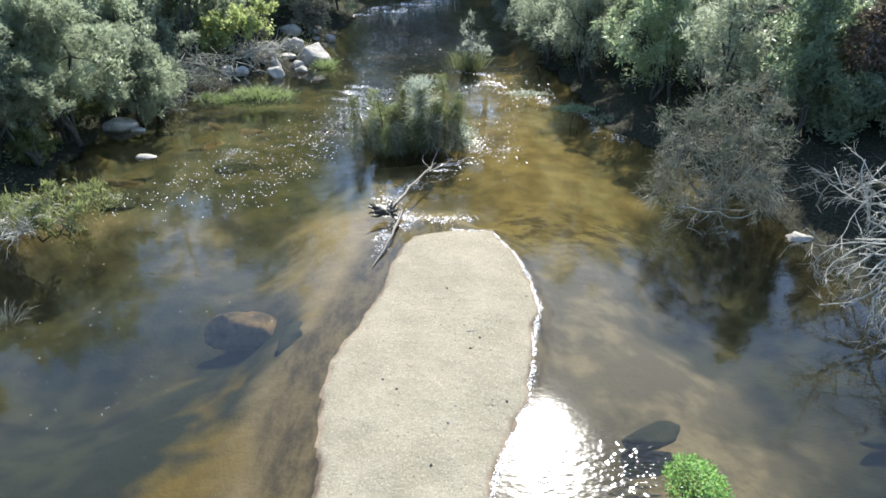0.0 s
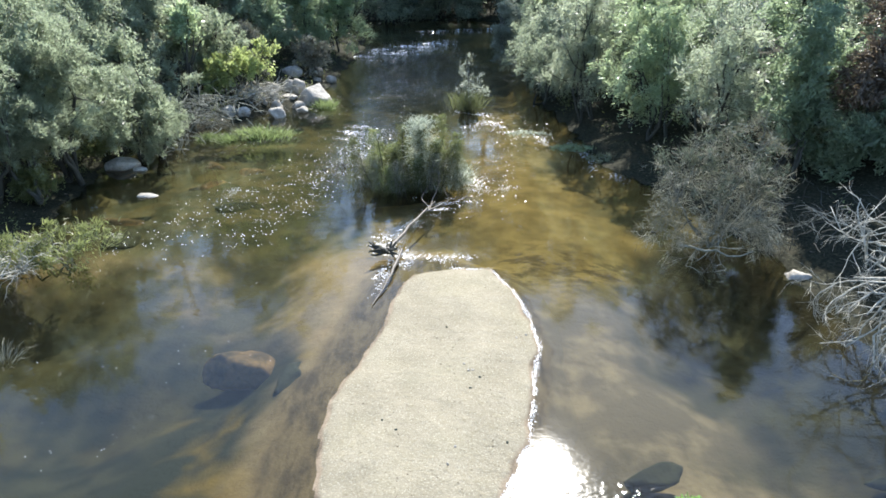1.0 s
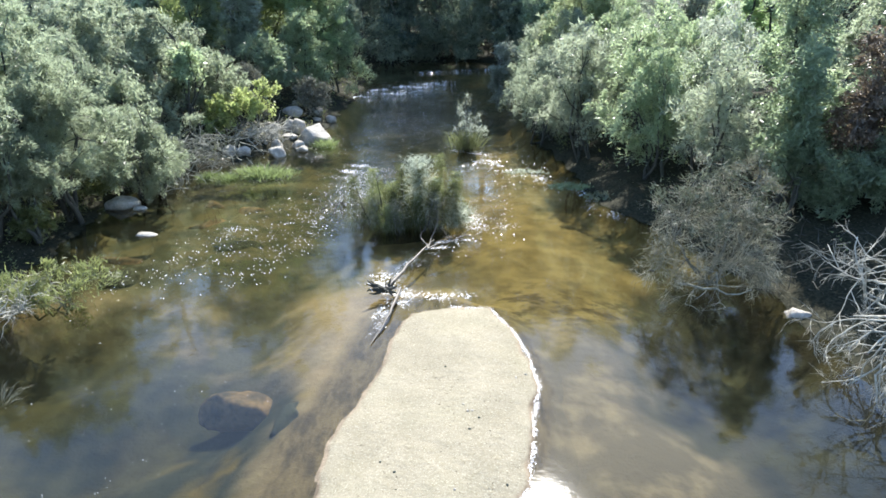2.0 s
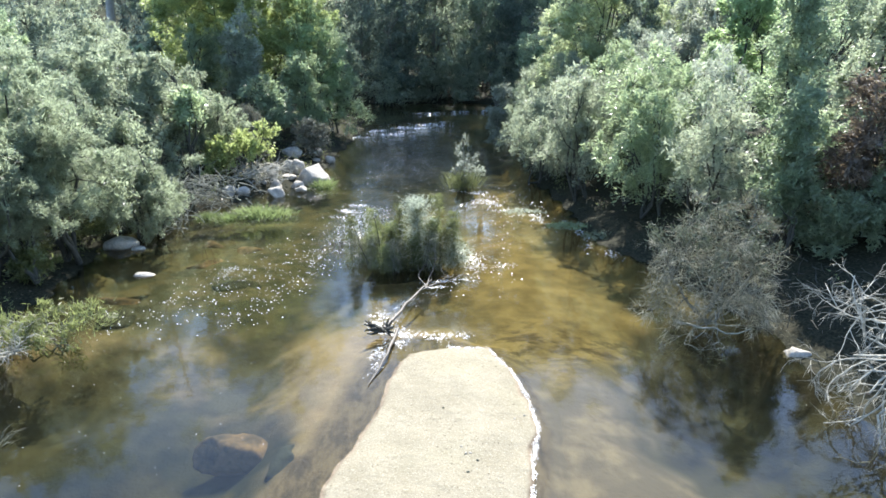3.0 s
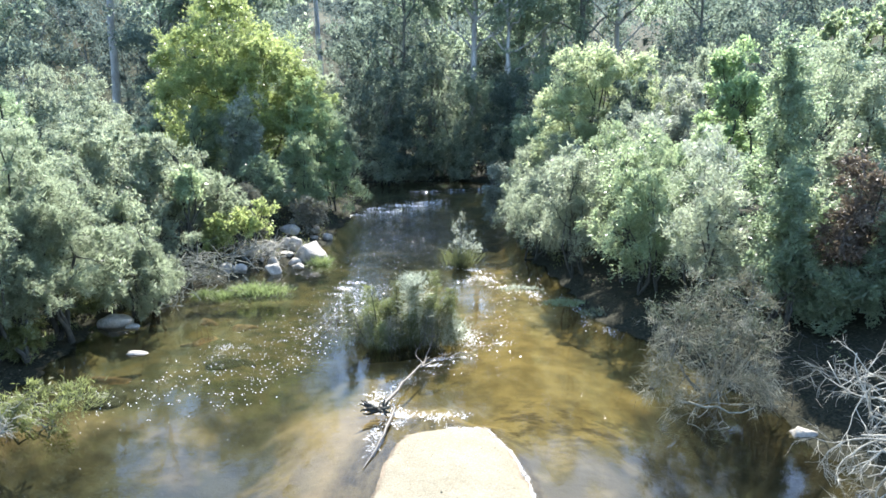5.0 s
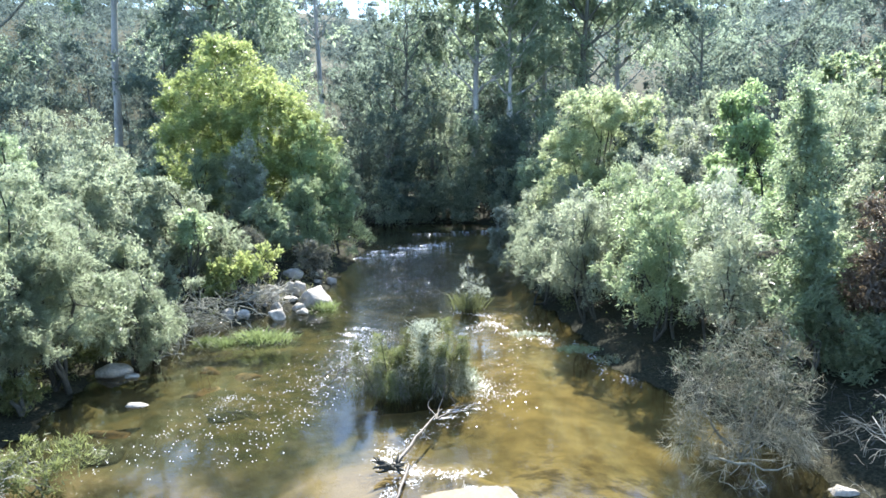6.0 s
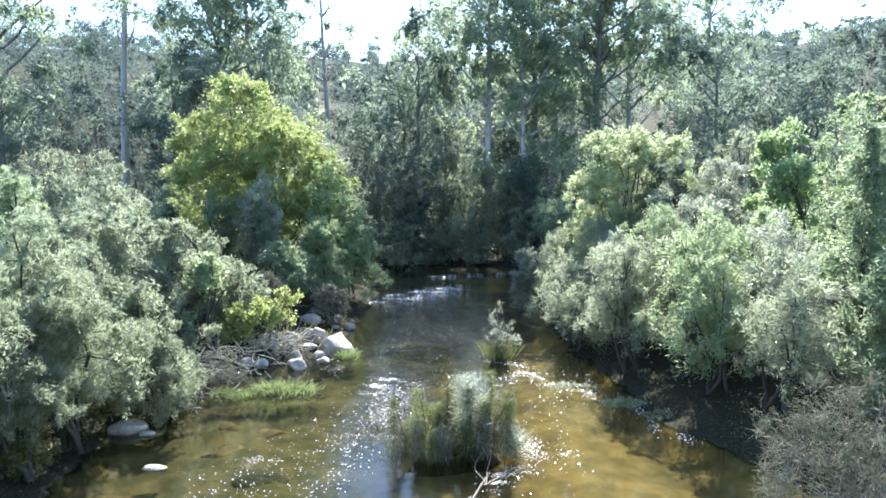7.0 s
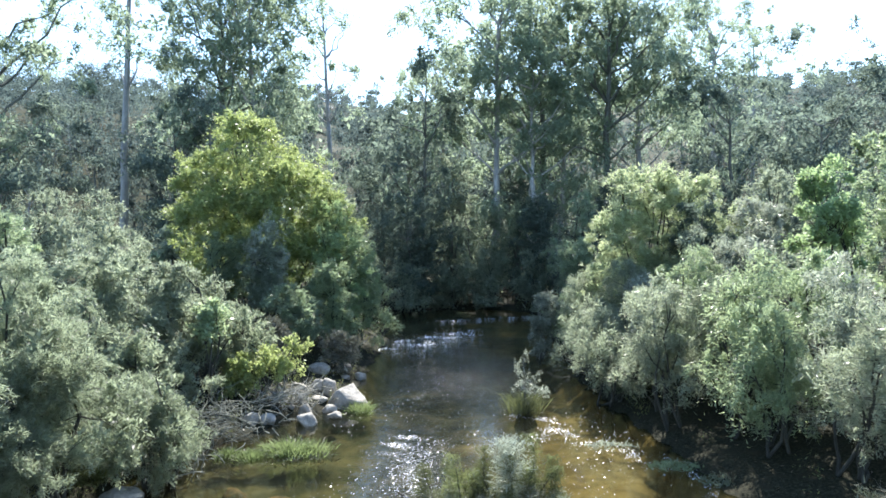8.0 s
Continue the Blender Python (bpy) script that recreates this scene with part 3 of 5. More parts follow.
for k, (x, y, w, h) in enumerate([(-13.0, 18.6, 2.4, 1.9), (-12.6, 20.9, 2.2, 1.7), (-13.6, 16.4, 2.4, 1.7), (-12.0, 17.0, 1.6, 1.0), (-12.2, 22.6, 2.0, 1.4)]):
    plant("shade_shrub", "low dark shrub in the shade under the river oaks", "shrub", x, y, blob_lobes(740 + k, w, h, 6, 0.0, 0.4), M_LOWGREEN, M_DARKBARK, 200, 20, (0.12, 0.03), 745 + k, 0.03, 3, 30, "undergrowth below the river oaks", cut=-0.6, low=-0.9, fill=0.3, tuft=0.1, bunch=4)

# left bank: thinner olive shrubs and leafy trees behind
for k, (x, y, w, h, n, mat, what) in enumerate([(-14.5, 26.5, 4.6, 6.0, 500, M_OLIVE, "thin olive-green"), (-17.5, 24.5, 4.6, 7.8, 420, M_DARK, "dark-leaved glossy"), (-16.8, 30.0, 4.5, 7.2, 420, M_OLIVE, "open olive-green"),
                                               (-21.0, 28.0, 6.0, 8.0, 420, M_FRESH, "leafy green"), (-20.5, 35.5, 6.5, 8.5, 420, M_OLIVE, "open olive-green"), (-12.9, 24.6, 3.0, 3.8, 320, M_OAK, "dull grey-green"), (-13.0, 28.4, 3.6, 5.2, 400, M_OLIVE, "thin olive-green"), (-26.0, 40.0, 6.0, 8.6, 380, M_OLIVE, "open olive-green"), (-28.0, 34.0, 5.5, 8.0, 380, M_EUC, "grey-green")]):
    plant("bank_tree", what + " small tree behind the creek bank", "tree", x, y, blob_lobes(40 + k, w, h, 7, 0.1, 0.4), mat, M_DARKBARK, int(n * 1.5), 26, SMALL, 50 + k, 0.08, 3, 50, "trees behind the left bank",
          droop=0.0, gap=1.3, cut=-0.7, low=-0.8, fill=0.35)
for k, (x, y, w, h, mat, what) in enumerate([(-12.3, 26.2, 2.6, 3.0, M_OLIVE, "thin olive-green"), (-11.2, 29.6, 2.4, 3.2, M_OAK, "grey-green feathery"), (-12.6, 30.6, 3.0, 4.4, M_OLIVE, "thin olive-green"), (-11.5, 24.0, 1.8, 1.6, M_OAK, "low grey-green"), (-10.6, 31.6, 2.2, 2.6, M_STRAW, "dry grey twiggy")]):
    plant("bank_shrub", what + " shrub filling the bank behind the boulders", "shrub", x, y, blob_lobes(760 + k, w, h, 7, 0.0, 0.4), mat, M_DARKBARK, 420, 24, (0.12, 0.03), 770 + k, 0.04, 3, 40, "shrubs on the left bank", droop=0.0, gap=1.0, cut=-0.6, low=-0.9, fill=0.3, tuft=0.12, bunch=4, long=4.0)
plant("leafy_bush", "pale green bush with large bright leaves", "shrub", -11.5, 27.6, blob_lobes(61, 1.6, 4.2, 6, 0.5, 0.36), M_FRESH, M_DARKBARK, 170, 16, (0.17, 0.085), 61, 0.05, 2, 30)
def billow(seed, lobes):
    """Adds smaller billows to each lobe."""
    rng = np.random.default_rng(seed)
    out = list(lobes)
    for l in lobes:
        c, rad = np.array(l[:3]), np.array(l[3:])
        for _ in range(5):
            d = unit(rng.normal(size=3) + (0, 0, 0.3))
            out.append((*(c + d * rad * 0.8), *(rad * rng.uniform(0.3, 0.5))))
    return out


# Added out of view, to darken what the left water reflects.
for k, (x, y, w, h) in enumerate([(-15.8, 15.6, 5.0, 9.0), (-17.2, 12.2, 5.5, 9.0), (-14.8, 9.6, 4.6, 7.5)]):
    plant("bank_tree", "unseen tall dull green tree added on the near bank to darken reflections", "tree", x, y, blob_lobes(790 + k, w, h, 8, 0.1, 0.4), M_OLIVE, M_DARKBARK, 520, 16, (0.2, 0.07), 795 + k, 0.1, 3, 30, "trees behind the left bank", low=-0.9, cut=-0.8, fill=0.4)
# Added tree whose dark leaves stand in for shaded gaps in the lime.
plant("bank_tree", "dark green tree added for the shaded gaps in the lime tree", "tree", -15.3, 38.4, blob_lobes(780, 4.4, 6.4, 8, 0.1, 0.4), M_DARK, M_DARKBARK, 640, 26, SMALL, 781, 0.08, 3, 40, "trees behind the left bank", low=-0.9, cut=-0.7, fill=0.4)
plant("silver_tree", "pale silvery-grey bushy tree below the lime tree", "tree", -12.5, 38.2, blob_lobes(782, 2.8, 7.0, 7, 0.3, 0.4), M_SILVER, M_BARK, 460, 26, SMALL, 783, 0.07, 2, 40, low=-0.9, cut=-0.6, fill=0.3)
lime = plant("lime_tree", "tall rounded tree with sunlit lime-green foliage", "tree", -14.4, 41.5,
      billow(69, [(-0.2, -0.5, 9.0, 1.9, 1.8, 1.5), (-2.0, 0.0, 7.4, 1.7, 2.0, 1.6), (0.6, -0.9, 7.2, 2.0, 1.9, 1.7), (2.2, 0.0, 7.0, 1.8, 2.0, 1.5), (3.4, 0.6, 5.2, 1.7, 1.8, 1.6), (-2.6, 0, 5.2, 1.7, 2.0, 1.7),
                  (-0.8, -1.2, 5.4, 2.1, 2.0, 1.8), (1.6, -1.0, 5.0, 2.0, 1.8, 1.7), (2.8, -0.6, 3.0, 1.9, 1.6, 1.6), (-1.0, -0.6, 3.0, 2.1, 1.7, 1.7)]),
      M_LIME, M_DARKBARK, 5200, 17, (0.16, 0.057), 70, 0.10, 1, 60, gap=1.0, cut=-1.6, inner=0.6, fill=0.9, tuft=0.2, long=2.4)
lime.scale = (1.12, 1.12, 1.12)
plant("yellow_shrub", "low shrub with bright yellow-green leaves above the rocks", "shrub", -10.0, 28.9,
      [(0, 0, 1.2, 0.8, 0.7, 0.6), (-0.9, 0, 1.0, 0.7, 0.7, 0.6), (0.7, 0.1, 1.3, 0.5, 0.5, 0.45), (1.15, 0.2, 1.75, 0.38, 0.36, 0.4), (-1.3, -0.3, 0.6, 0.6, 0.6, 0.5)],
      M_YELLOW, M_DARKBARK, 330, 15, (0.14, 0.075), 71, 0.04, 3, 40, droop=-0.2, gap=0.8)
for k, (x, y, w, h, n, mat, what) in enumerate([(-10.6, 34.8, 3.2, 3.7, 420, M_DARK, "dark green dense"), (-9.0, 37.4, 3.2, 5.6, 420, M_FRESH, "sunlit green dense"), (-8.6, 41.2, 3.4, 6.6, 450, M_FRESH, "leafy green dense"), (-10.2, 44.5, 4.2, 8.0, 450, M_DARK, "dark green dense"),
                                               (-8.3, 34.2, 1.8, 2.2, 160, M_STRAW, "dry grey twiggy"), (-9.6, 40.0, 3.6, 8.6, 420, M_BRIGHT, "light green"), (-12.0, 49.0, 6.0, 11.0, 480, M_DARK, "tall dark"), (-12.8, 37.6, 3.4, 5.6, 420, M_OLIVE, "dull olive-green")]):
    plant("bank_shrub", what + " shrub at the edge of the creek", "shrub", x, y, blob_lobes(80 + k, w, h, 7, 0.05, 0.42), mat, M_DARKBARK, int(n * 1.5), 26, SMALL, 90 + k, 0.06, 3, 40, "shrubs on the far left bank",
          droop=0.0, gap=1.2, cut=-0.8, low=-0.9, fill=0.35)

# right bank
pick = np.random.default_rng(600)
for k in range(33):
    y = 17.6 + 20.5 * (k + pick.random()) / 33
    deep = (0.7, 2.2, 4.3)[k % 3] + pick.normal(0, 0.25)
    x = float(np.interp(y, RIGHT[:, 0], RIGHT[:, 1])) + deep + max(0.0, 20.5 - y) * 0.5
    if y < 24.5 and k % 3 == 0 or y < 21.5 and (x > 6.6 + 0.2 * (y - 17) or x < 5.6):
        continue
    h = float(np.clip(3.7 + 0.5 * deep + pick.normal(0, 0.6), 2.6, 6.2))
    w = pick.uniform(2.7, 3.9)
    mat, what = ((M_CASUARINA, "grey-green"), (M_FRESH, "fresh green"), (M_CASUARINA, "pale grey-green"), (M_OLIVE, "olive"), (M_SILVER, "silvery"), (M_CASUARINA, "dull grey-green"), (M_FRESH, "sunlit green"))[int(pick.integers(0, 7))]
    plant("thicket_shrub", what + " shaggy shrub in the thicket crowding the shaded bank", "shrub", x, y, blob_lobes(610 + k, w, h, 9, (0.25, 0.18, 0.06)[k % 3], 0.3, 1.05), mat, M_DARKBARK, 580, 26, (0.12, 0.022 if mat != M_FRESH else 0.033), 650 + k,
          0.05, 3, 30, "thicket on the right bank", droop=-0.1, hang=0.3, gap=0.8, cut=-0.5, low=-0.6, inner=0.5, fill=0.25, tuft=0.12, bunch=4, long=4.6, lift=0.3, sag=0.55)
plant("lime_tree", "rounded tree with pale lime-green flowering top", "tree", 6.6, 36.2,
      billow(68, [(-0.6, -0.5, 7.3, 1.5, 1.6, 1.3), (1.9, 0.3, 7.2, 1.1, 1.2, 1.0), (0.5, 0.2, 5.8, 2.2, 2.0, 1.5), (-2.0, -0.3, 5.0, 1.4, 1.6, 1.4), (2.8, 0.0, 5.4, 1.5, 1.6, 1.5), (-1.0, -0.6, 3.0, 2.0, 1.5, 1.6)]),
      M_CREAM, M_DARKBARK, 2600, 18, (0.15, 0.053), 130, 0.07, 1, 40, gap=0.9, cut=-0.6, fill=0.9)
plant("grey_tree", "dark grey-leaved glossy tree", "tree", 8.2, 34.2, blob_lobes(131, 3.6, 7.4, 7, 0.2, 0.4), M_EUC, M_BARK, 520, 28, SMALL, 131, 0.09, 2, 50, gap=1.1)
plant("silver_tree", "pale silvery-grey fine-leaved tree", "tree", 10.2, 33.6, blob_lobes(132, 2.8, 7.2, 6, 0.2, 0.4), M_SILVER, M_BARK, 420, 28, SMALL, 132, 0.08, 2, 40, gap=1.1)
plant("green_tree", "upright tree with sunlit fresh green leaves", "tree", 11.2, 29.6, blob_lobes(133, 4.0, 8.1, 8, 0.15, 0.36), M_BRIGHT, M_DARKBARK, 760, 24, (0.16, 0.075), 133, 0.10, 2, 60, gap=1.1, cut=-0.6)
plant("dark_tree", "narrow dark-leaved upright tree", "tree", 9.3, 20.3,
      [(0, 0, 6.7, 0.4, 0.4, 1.0), (0, 0, 5.9, 0.55, 0.6, 1.1), (0.1, 0, 4.8, 0.75, 0.75, 1.2), (-0.1, 0.1, 3.4, 0.8, 0.8, 1.2), (0.2, 0, 2.0, 0.8, 0.8, 1.0)], M_DARK, M_DARKBARK, 1000, 24, (0.10, 0.046), 134, 0.09, 1, 50, droop=0.3, gap=0.9)
# Added to shade and cover sunlit soil; the first two are out of view.
for k, (x, y, w, h) in enumerate([(12.4, 15.0, 3.0, 3.2), (13.6, 17.4, 3.4, 4.6), (8.7, 18.2, 2.2, 4.4), (10.9, 20.2, 2.8, 3.0), (9.9, 17.6, 1.9, 1.6), (11.8, 18.2, 2.6, 3.0)]):
    plant("bank_shrub", "dark glossy shrub added to shade and cover the bank", "shrub", x, y, blob_lobes(700 + k, w, h, 9, 0.1, 0.36, 0.85), M_DARK, M_DARKBARK, 520, 22, SMALL, 710 + k, 0.06, 3, 40, "dark shrubs on the right bank", gap=0.9, cut=-0.6, low=-0.7, fill=0.4)
plant("dead_leaved_shrub", "shrub of rusty brown dead leaves", "shrub", 10.9, 18.6, blob_lobes(135, 3.0, 4.6, 7, 0.05, 0.4), M_RUST, M_DARKBARK, 420, 26, SMALL, 135, 0.06, 3, 50, gap=1.0)
plant("bank_shrub", "yellow-green shrub at the far bend of the creek", "shrub", 2.9, 38.2, blob_lobes(137, 2.2, 3.8, 6, 0.1, 0.4), M_CREAM, M_DARKBARK, 260, 22, SMALL, 138, 0.05, 3, 30, cut=-0.6, low=-0.9)
plant("grey_shrub", "small silvery shrub beside the far riffle", "shrub", 1.5, 38.4, blob_lobes(136, 2.1, 4.1, 6, 0.1, 0.42), M_SILVER, M_BARK, 300, 24, SMALL, 136, 0.05, 2, 40, gap=0.9)
for k, (x, y, w, h, n, mat, what) in enumerate([(14.5, 28.0, 5.0, 8.4, 450, M_OAK, "grey-green"), (15.5, 34.0, 6.0, 9.0, 450, M_FRESH, "leafy green"), (13.0, 38.0, 6.0, 9.5, 450, M_OLIVE, "olive-green"), (3.8, 41.5, 3.6, 6.0, 380, M_DARK, "dark green"),
                                               (4.8, 47.5, 5.0, 9.0, 420, M_DARK, "dark green"), (12.4, 21.8, 3.4, 7.0, 420, M_OAK, "grey-leaved"), (10.0, 43.0, 6.0, 9.0, 420, M_EUC, "grey-green")]):
    plant("bank_tree", what + " tree behind the shaded creek bank", "tree", x, y, blob_lobes(140 + k, w, h, 7, 0.1, 0.4), mat, M_DARKBARK, int(n * 1.5), 26, SMALL, 150 + k, 0.09, 2, 50, "trees behind the right bank",
          droop=0.0, gap=1.3, cut=-0.7, low=-0.8, fill=0.35)

# the dark end of the creek, and the tall forest behind it
for k, (x, y, w, h) in enumerate([(-6.5, 59.5, 6.0, 9.0), (-1.5, 60.5, 6.0, 8.5), (3.5, 57.5, 5.5, 9.0), (-12.0, 56.0, 6.0, 9.0), (8.0, 54.0, 6.0, 9.0), (-4.0, 64, 6, 13), (1.5, 64, 6, 11)]):
    plant("shade_tree", "dense dark green tree closing off the creek", "tree", x, y, blob_lobes(160 + k, w, h, 8, 0.0, 0.4), (M_EUC, M_OLIVE)[k % 2], M_BARK, 620, 13, (0.28, 0.10), 170 + k, 0.12, 3, 40, "dark trees at the creek's end",
          tuft=0.3, gap=1.5, cut=-0.7, low=-0.8, fill=0.3)


for k, (x, y, w, h) in enumerate([(-7.5, 57.6, 4.5, 4.2), (-4.0, 58.6, 4.5, 4.0), (-0.5, 58.8, 4.5, 4.4), (2.6, 56.4, 4.0, 4.6), (5.4, 52.5, 4.0, 5.0), (-9.6, 52.5, 4.0, 5.0)]):
    plant("shade_shrub", "dense shaded shrub overhanging the end of the creek", "shrub", x, y, blob_lobes(720 + k, w, h, 8, 0.0, 0.4), M_OLIVE, M_DARKBARK, 420, 16, (0.24, 0.085), 730 + k, 0.07, 3, 20, "dark trees at the creek's end", tuft=0.28, gap=1.2, cut=-1.2, low=-0.95, fill=0.5)


def eucalypt(seed, h, w, leaf_mat, bark, n, bare=0.35, per=16, leaf=(0.32, 0.114), tufts=20, label="tall open-crowned eucalypt with grey-green leaves"):
    """A tall gum: bare forked stem, separate tufts of drooping leaves at the limbs' ends."""
    rng = np.random.default_rng(seed)
    root = tagged(new("eucalypt"), label, "tree", "tall forest trees")
    lobes, g = [], Geo()
    top = wander(rng, (0, 0, 0), (rng.normal(0, 0.5), rng.normal(0, 0.5), h * 0.9), 0.06, 10)
    g.add(*tube(top, np.linspace(h * 0.016, h * 0.004, 10), 7))
    for k in range(tufts):
        s = bare + (1 - bare) * (k + rng.random()) / tufts
        at = top[min(9, int(s * 10))]
        a, reach = k * 2.4 + rng.normal(0, 0.4), w * 0.5 * rng.uniform(0.35, 1.0) * max(0.35, 1.1 - 2.2 * (s - 0.62) ** 2 * 2)
        end = at + np.array([reach * math.cos(a), reach * math.sin(a), reach * rng.uniform(0.5, 1.2)])
        bough = Geo()
        bough.add(*tube(wander(rng, at, end, 0.25, 6), np.linspace(h * 0.0048, h * 0.0014, 6), 5))
        part("limb", bough, bark, root, smooth=True)
        r = w * rng.uniform(0.12, 0.21)
        lobes.append((*end, r, r, r * 0.7))
        for _ in range(3):
            lobes.append((*(end + rng.normal(0, r * 0.9, 3)), r * 0.6, r * 0.6, r * 0.5))
    crown_geo, sites = crown(rng, lobes, n, per, leaf, tuft=0.48, bunch=6, long=2.4, lift=0.2, sag=0.7, droop=0.5, hang=0.5, gap=2.6, cut=-0.9, inner=0.6, low=-0.7, fill=0.6, core=(0.5, 0.25))
    part("trunk", g, bark, root, smooth=True)
    part("crown", crown_geo, leaf_mat, root)
    return root


def stand(root, x, y, turn, size):
    root.location, root.rotation_euler, root.scale = (x, y, lies(x, y) - 0.1), (0, 0, radians(turn)), (size, size, size)


def gum(root, x, y, turn, size):
    return copy_thing(root, Matrix.Translation((x, y, lies(x, y) - 0.1)) @ Matrix.Rotation(radians(turn), 4, "Z") @ Matrix.Scale(size / root.scale[0], 4))


E1, E2 = eucalypt(201, 29, 14, M_GUM, M_BARK, 1450, 0.45, tufts=22), eucalypt(202, 26, 14, M_GUM, M_PALEBARK, 1350, 0.42, tufts=22)
E3 = eucalypt(203, 22, 11, M_GUM, M_PALEBARK, 850, 0.22, label="mid-height eucalypt with olive weeping foliage")
E4 = eucalypt(204, 17, 11, M_EUC, M_BARK, 700, 0.1, label="bushy eucalypt with dull green foliage")
for root, x, y, turn, size in ((E1, 9.3, 64.5, 0, 0.9), (E2, -0.5, 63, 30, 0.98), (E3, 3.5, 61.5, 0, 0.85), (E4, -6.5, 63, 0, 1.0)):
    stand(root, x, y, turn, size)
for root, x, y, turn, size in ((E1, -29, 75, 90, 1.15), (E3, -27, 69, 0, 0.8), (E3, -22.5, 70, 120, 0.76), (E4, -31, 68, 40, 0.95), (E2, -25.5, 73, 10, 1.18), (E1, 5.0, 68, 140, 0.92), (E1, -32, 46, 200, 0.85), (E2, 30, 94, 120, 1.1), (E2, 14, 70, 250, 0.95), (E4, -11, 66, 60, 0.5), (E3, 6.5, 72, 150, 1.1), (E4, -19, 56, 80, 0.62),
                               (E4, -21.5, 62, 160, 0.8), (E4, 19, 60, 220, 0.95), (E3, 25, 70, 300, 0.62), (E4, 21, 50, 30, 0.75), (E4, -32, 45, 100, 0.7), (E4, 33, 72, 70, 0.9), (E3, -5, 76, 300, 1.0),
                               (E4, -11.5, 74, 20, 0.85), (E3, -27, 84, 70, 0.8), (E4, -41, 64, 140, 0.8), (E4, -21.5, 60, 200, 0.6), (E3, -37, 84, 30, 0.75), (E4, -30, 90, 310, 0.95), (E4, 31, 72, 10, 0.8), (E4, 12, 80, 130, 1.0)):
    gum(root, x, y, turn, size)
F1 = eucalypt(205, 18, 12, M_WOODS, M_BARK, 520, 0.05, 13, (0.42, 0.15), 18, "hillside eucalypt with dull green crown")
F2 = eucalypt(206, 16, 10, M_EUC, M_PALEBARK, 480, 0.1, 13, (0.42, 0.15), 16, "hillside eucalypt with grey-green crown")
stand(F1, -48, 84, 0, 0.9)
stand(F2, 44, 90, 0, 0.9)
for x, y, turn in ((-46, 90, 40), (-50, 98, 160), (-42, 95, 250)):
    gum(F1, x, y, turn, 0.62)
rng = np.random.default_rng(5)
for k in range(68):
    y = 80 + 90 * rng.random() ** 1.2
    x = rng.uniform(-0.95, 0.95) * y * 0.8
    gum((F1, F2)[k % 2], x, y, rng.uniform(0, 360), rng.uniform(0.55, 0.85) if abs(x) > 25 else rng.uniform(0.65, 1.05))
plant("feathery_tree", "spreading tree with bright feathery green foliage", "tree", 32, 59, billow(67, [(0, 0, 10.5, 3.0, 3.0, 1.3), (-2.6, 0, 8.6, 2.2, 2.2, 1.2), (2.8, 0, 9.4, 2.4, 2.4, 1.2), (0.5, -1, 7.0, 2.6, 2.2, 1.4)]),
                M_FRESH, M_DARKBARK, 900, 14, (0.34, 0.14), 207, 0.14, 1, 40, fill=0.3)
B1 = plant("understorey_shrub", "dark green understorey shrub in the forest", "shrub", -16, 50, blob_lobes(208, 5, 5, 5, 0.0, 0.4), M_DARK, M_DARKBARK, 170, 10, (0.38, 0.19), 208, 0.06, 3, 12, "forest understorey", low=-0.9, fill=0.35)
B2 = plant("understorey_shrub", "olive green understorey shrub in the forest", "shrub", 17, 44, blob_lobes(209, 5, 5, 5, 0.0, 0.4), M_OLIVE, M_DARKBARK, 170, 10, (0.38, 0.19), 209, 0.06, 3, 12, "forest understorey", low=-0.9, fill=0.35)
for k in range(34):
    y = rng.uniform(42, 80)
    x = rng.uniform(-0.85, 0.8) * y if k < 24 else rng.uniform(-0.62, -0.36) * y
    if lies(x, y) < 0.4 or (-9 < x < 6 and y < 60):
        continue
    copy_thing((B1, B2)[k % 2], Matrix.Translation((x, y, lies(x, y) - 0.05)) @ Matrix.Rotation(rng.uniform(0, 6.28), 4, "Z") @ Matrix.Scale(rng.uniform(0.7, 1.3), 4))


def far_woods(seed, n, near, far, wide, size, sprays):
    """Woods on the hills, too many to count: lobed clumps of leaf sprays."""
    rng = np.random.default_rng(seed)
    g = Geo()
    y = near + (far - near) * rng.random(n) ** 1.3
    x = rng.uniform(-wide, wide, n) * y
    z = height(x, y)
    for a, b, c in zip(x, y, z):
        h = rng.uniform(9, 17)
        lobes = [(a + rng.normal(0, 1.8), b + rng.normal(0, 1.8), c + h * rng.uniform(0.35, 1.0), 2.2, 2.2, 1.7) for _ in range(6)]
        p, d = crown_sites(rng, lobes, sprays, 0.6, -0.6, 3.0, -1.2)
        leaves(g, rng, p, rng.normal(size=p.shape) * 0.7 + d * 0.5, size * 1.25, size * 0.44)
    return g


# Hill and ridge woods carry their haze in the leaf tint.
tagged(new("far_woods", far_woods(7, 560, 110, 420, 0.78, 0.5, 380).mesh("far_woods", M_WOODS)), "eucalypt woods covering the hills, haze put into their colour", "woods", kind="stuff")
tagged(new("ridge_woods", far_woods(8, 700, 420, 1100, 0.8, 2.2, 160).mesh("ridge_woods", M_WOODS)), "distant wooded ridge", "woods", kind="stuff")


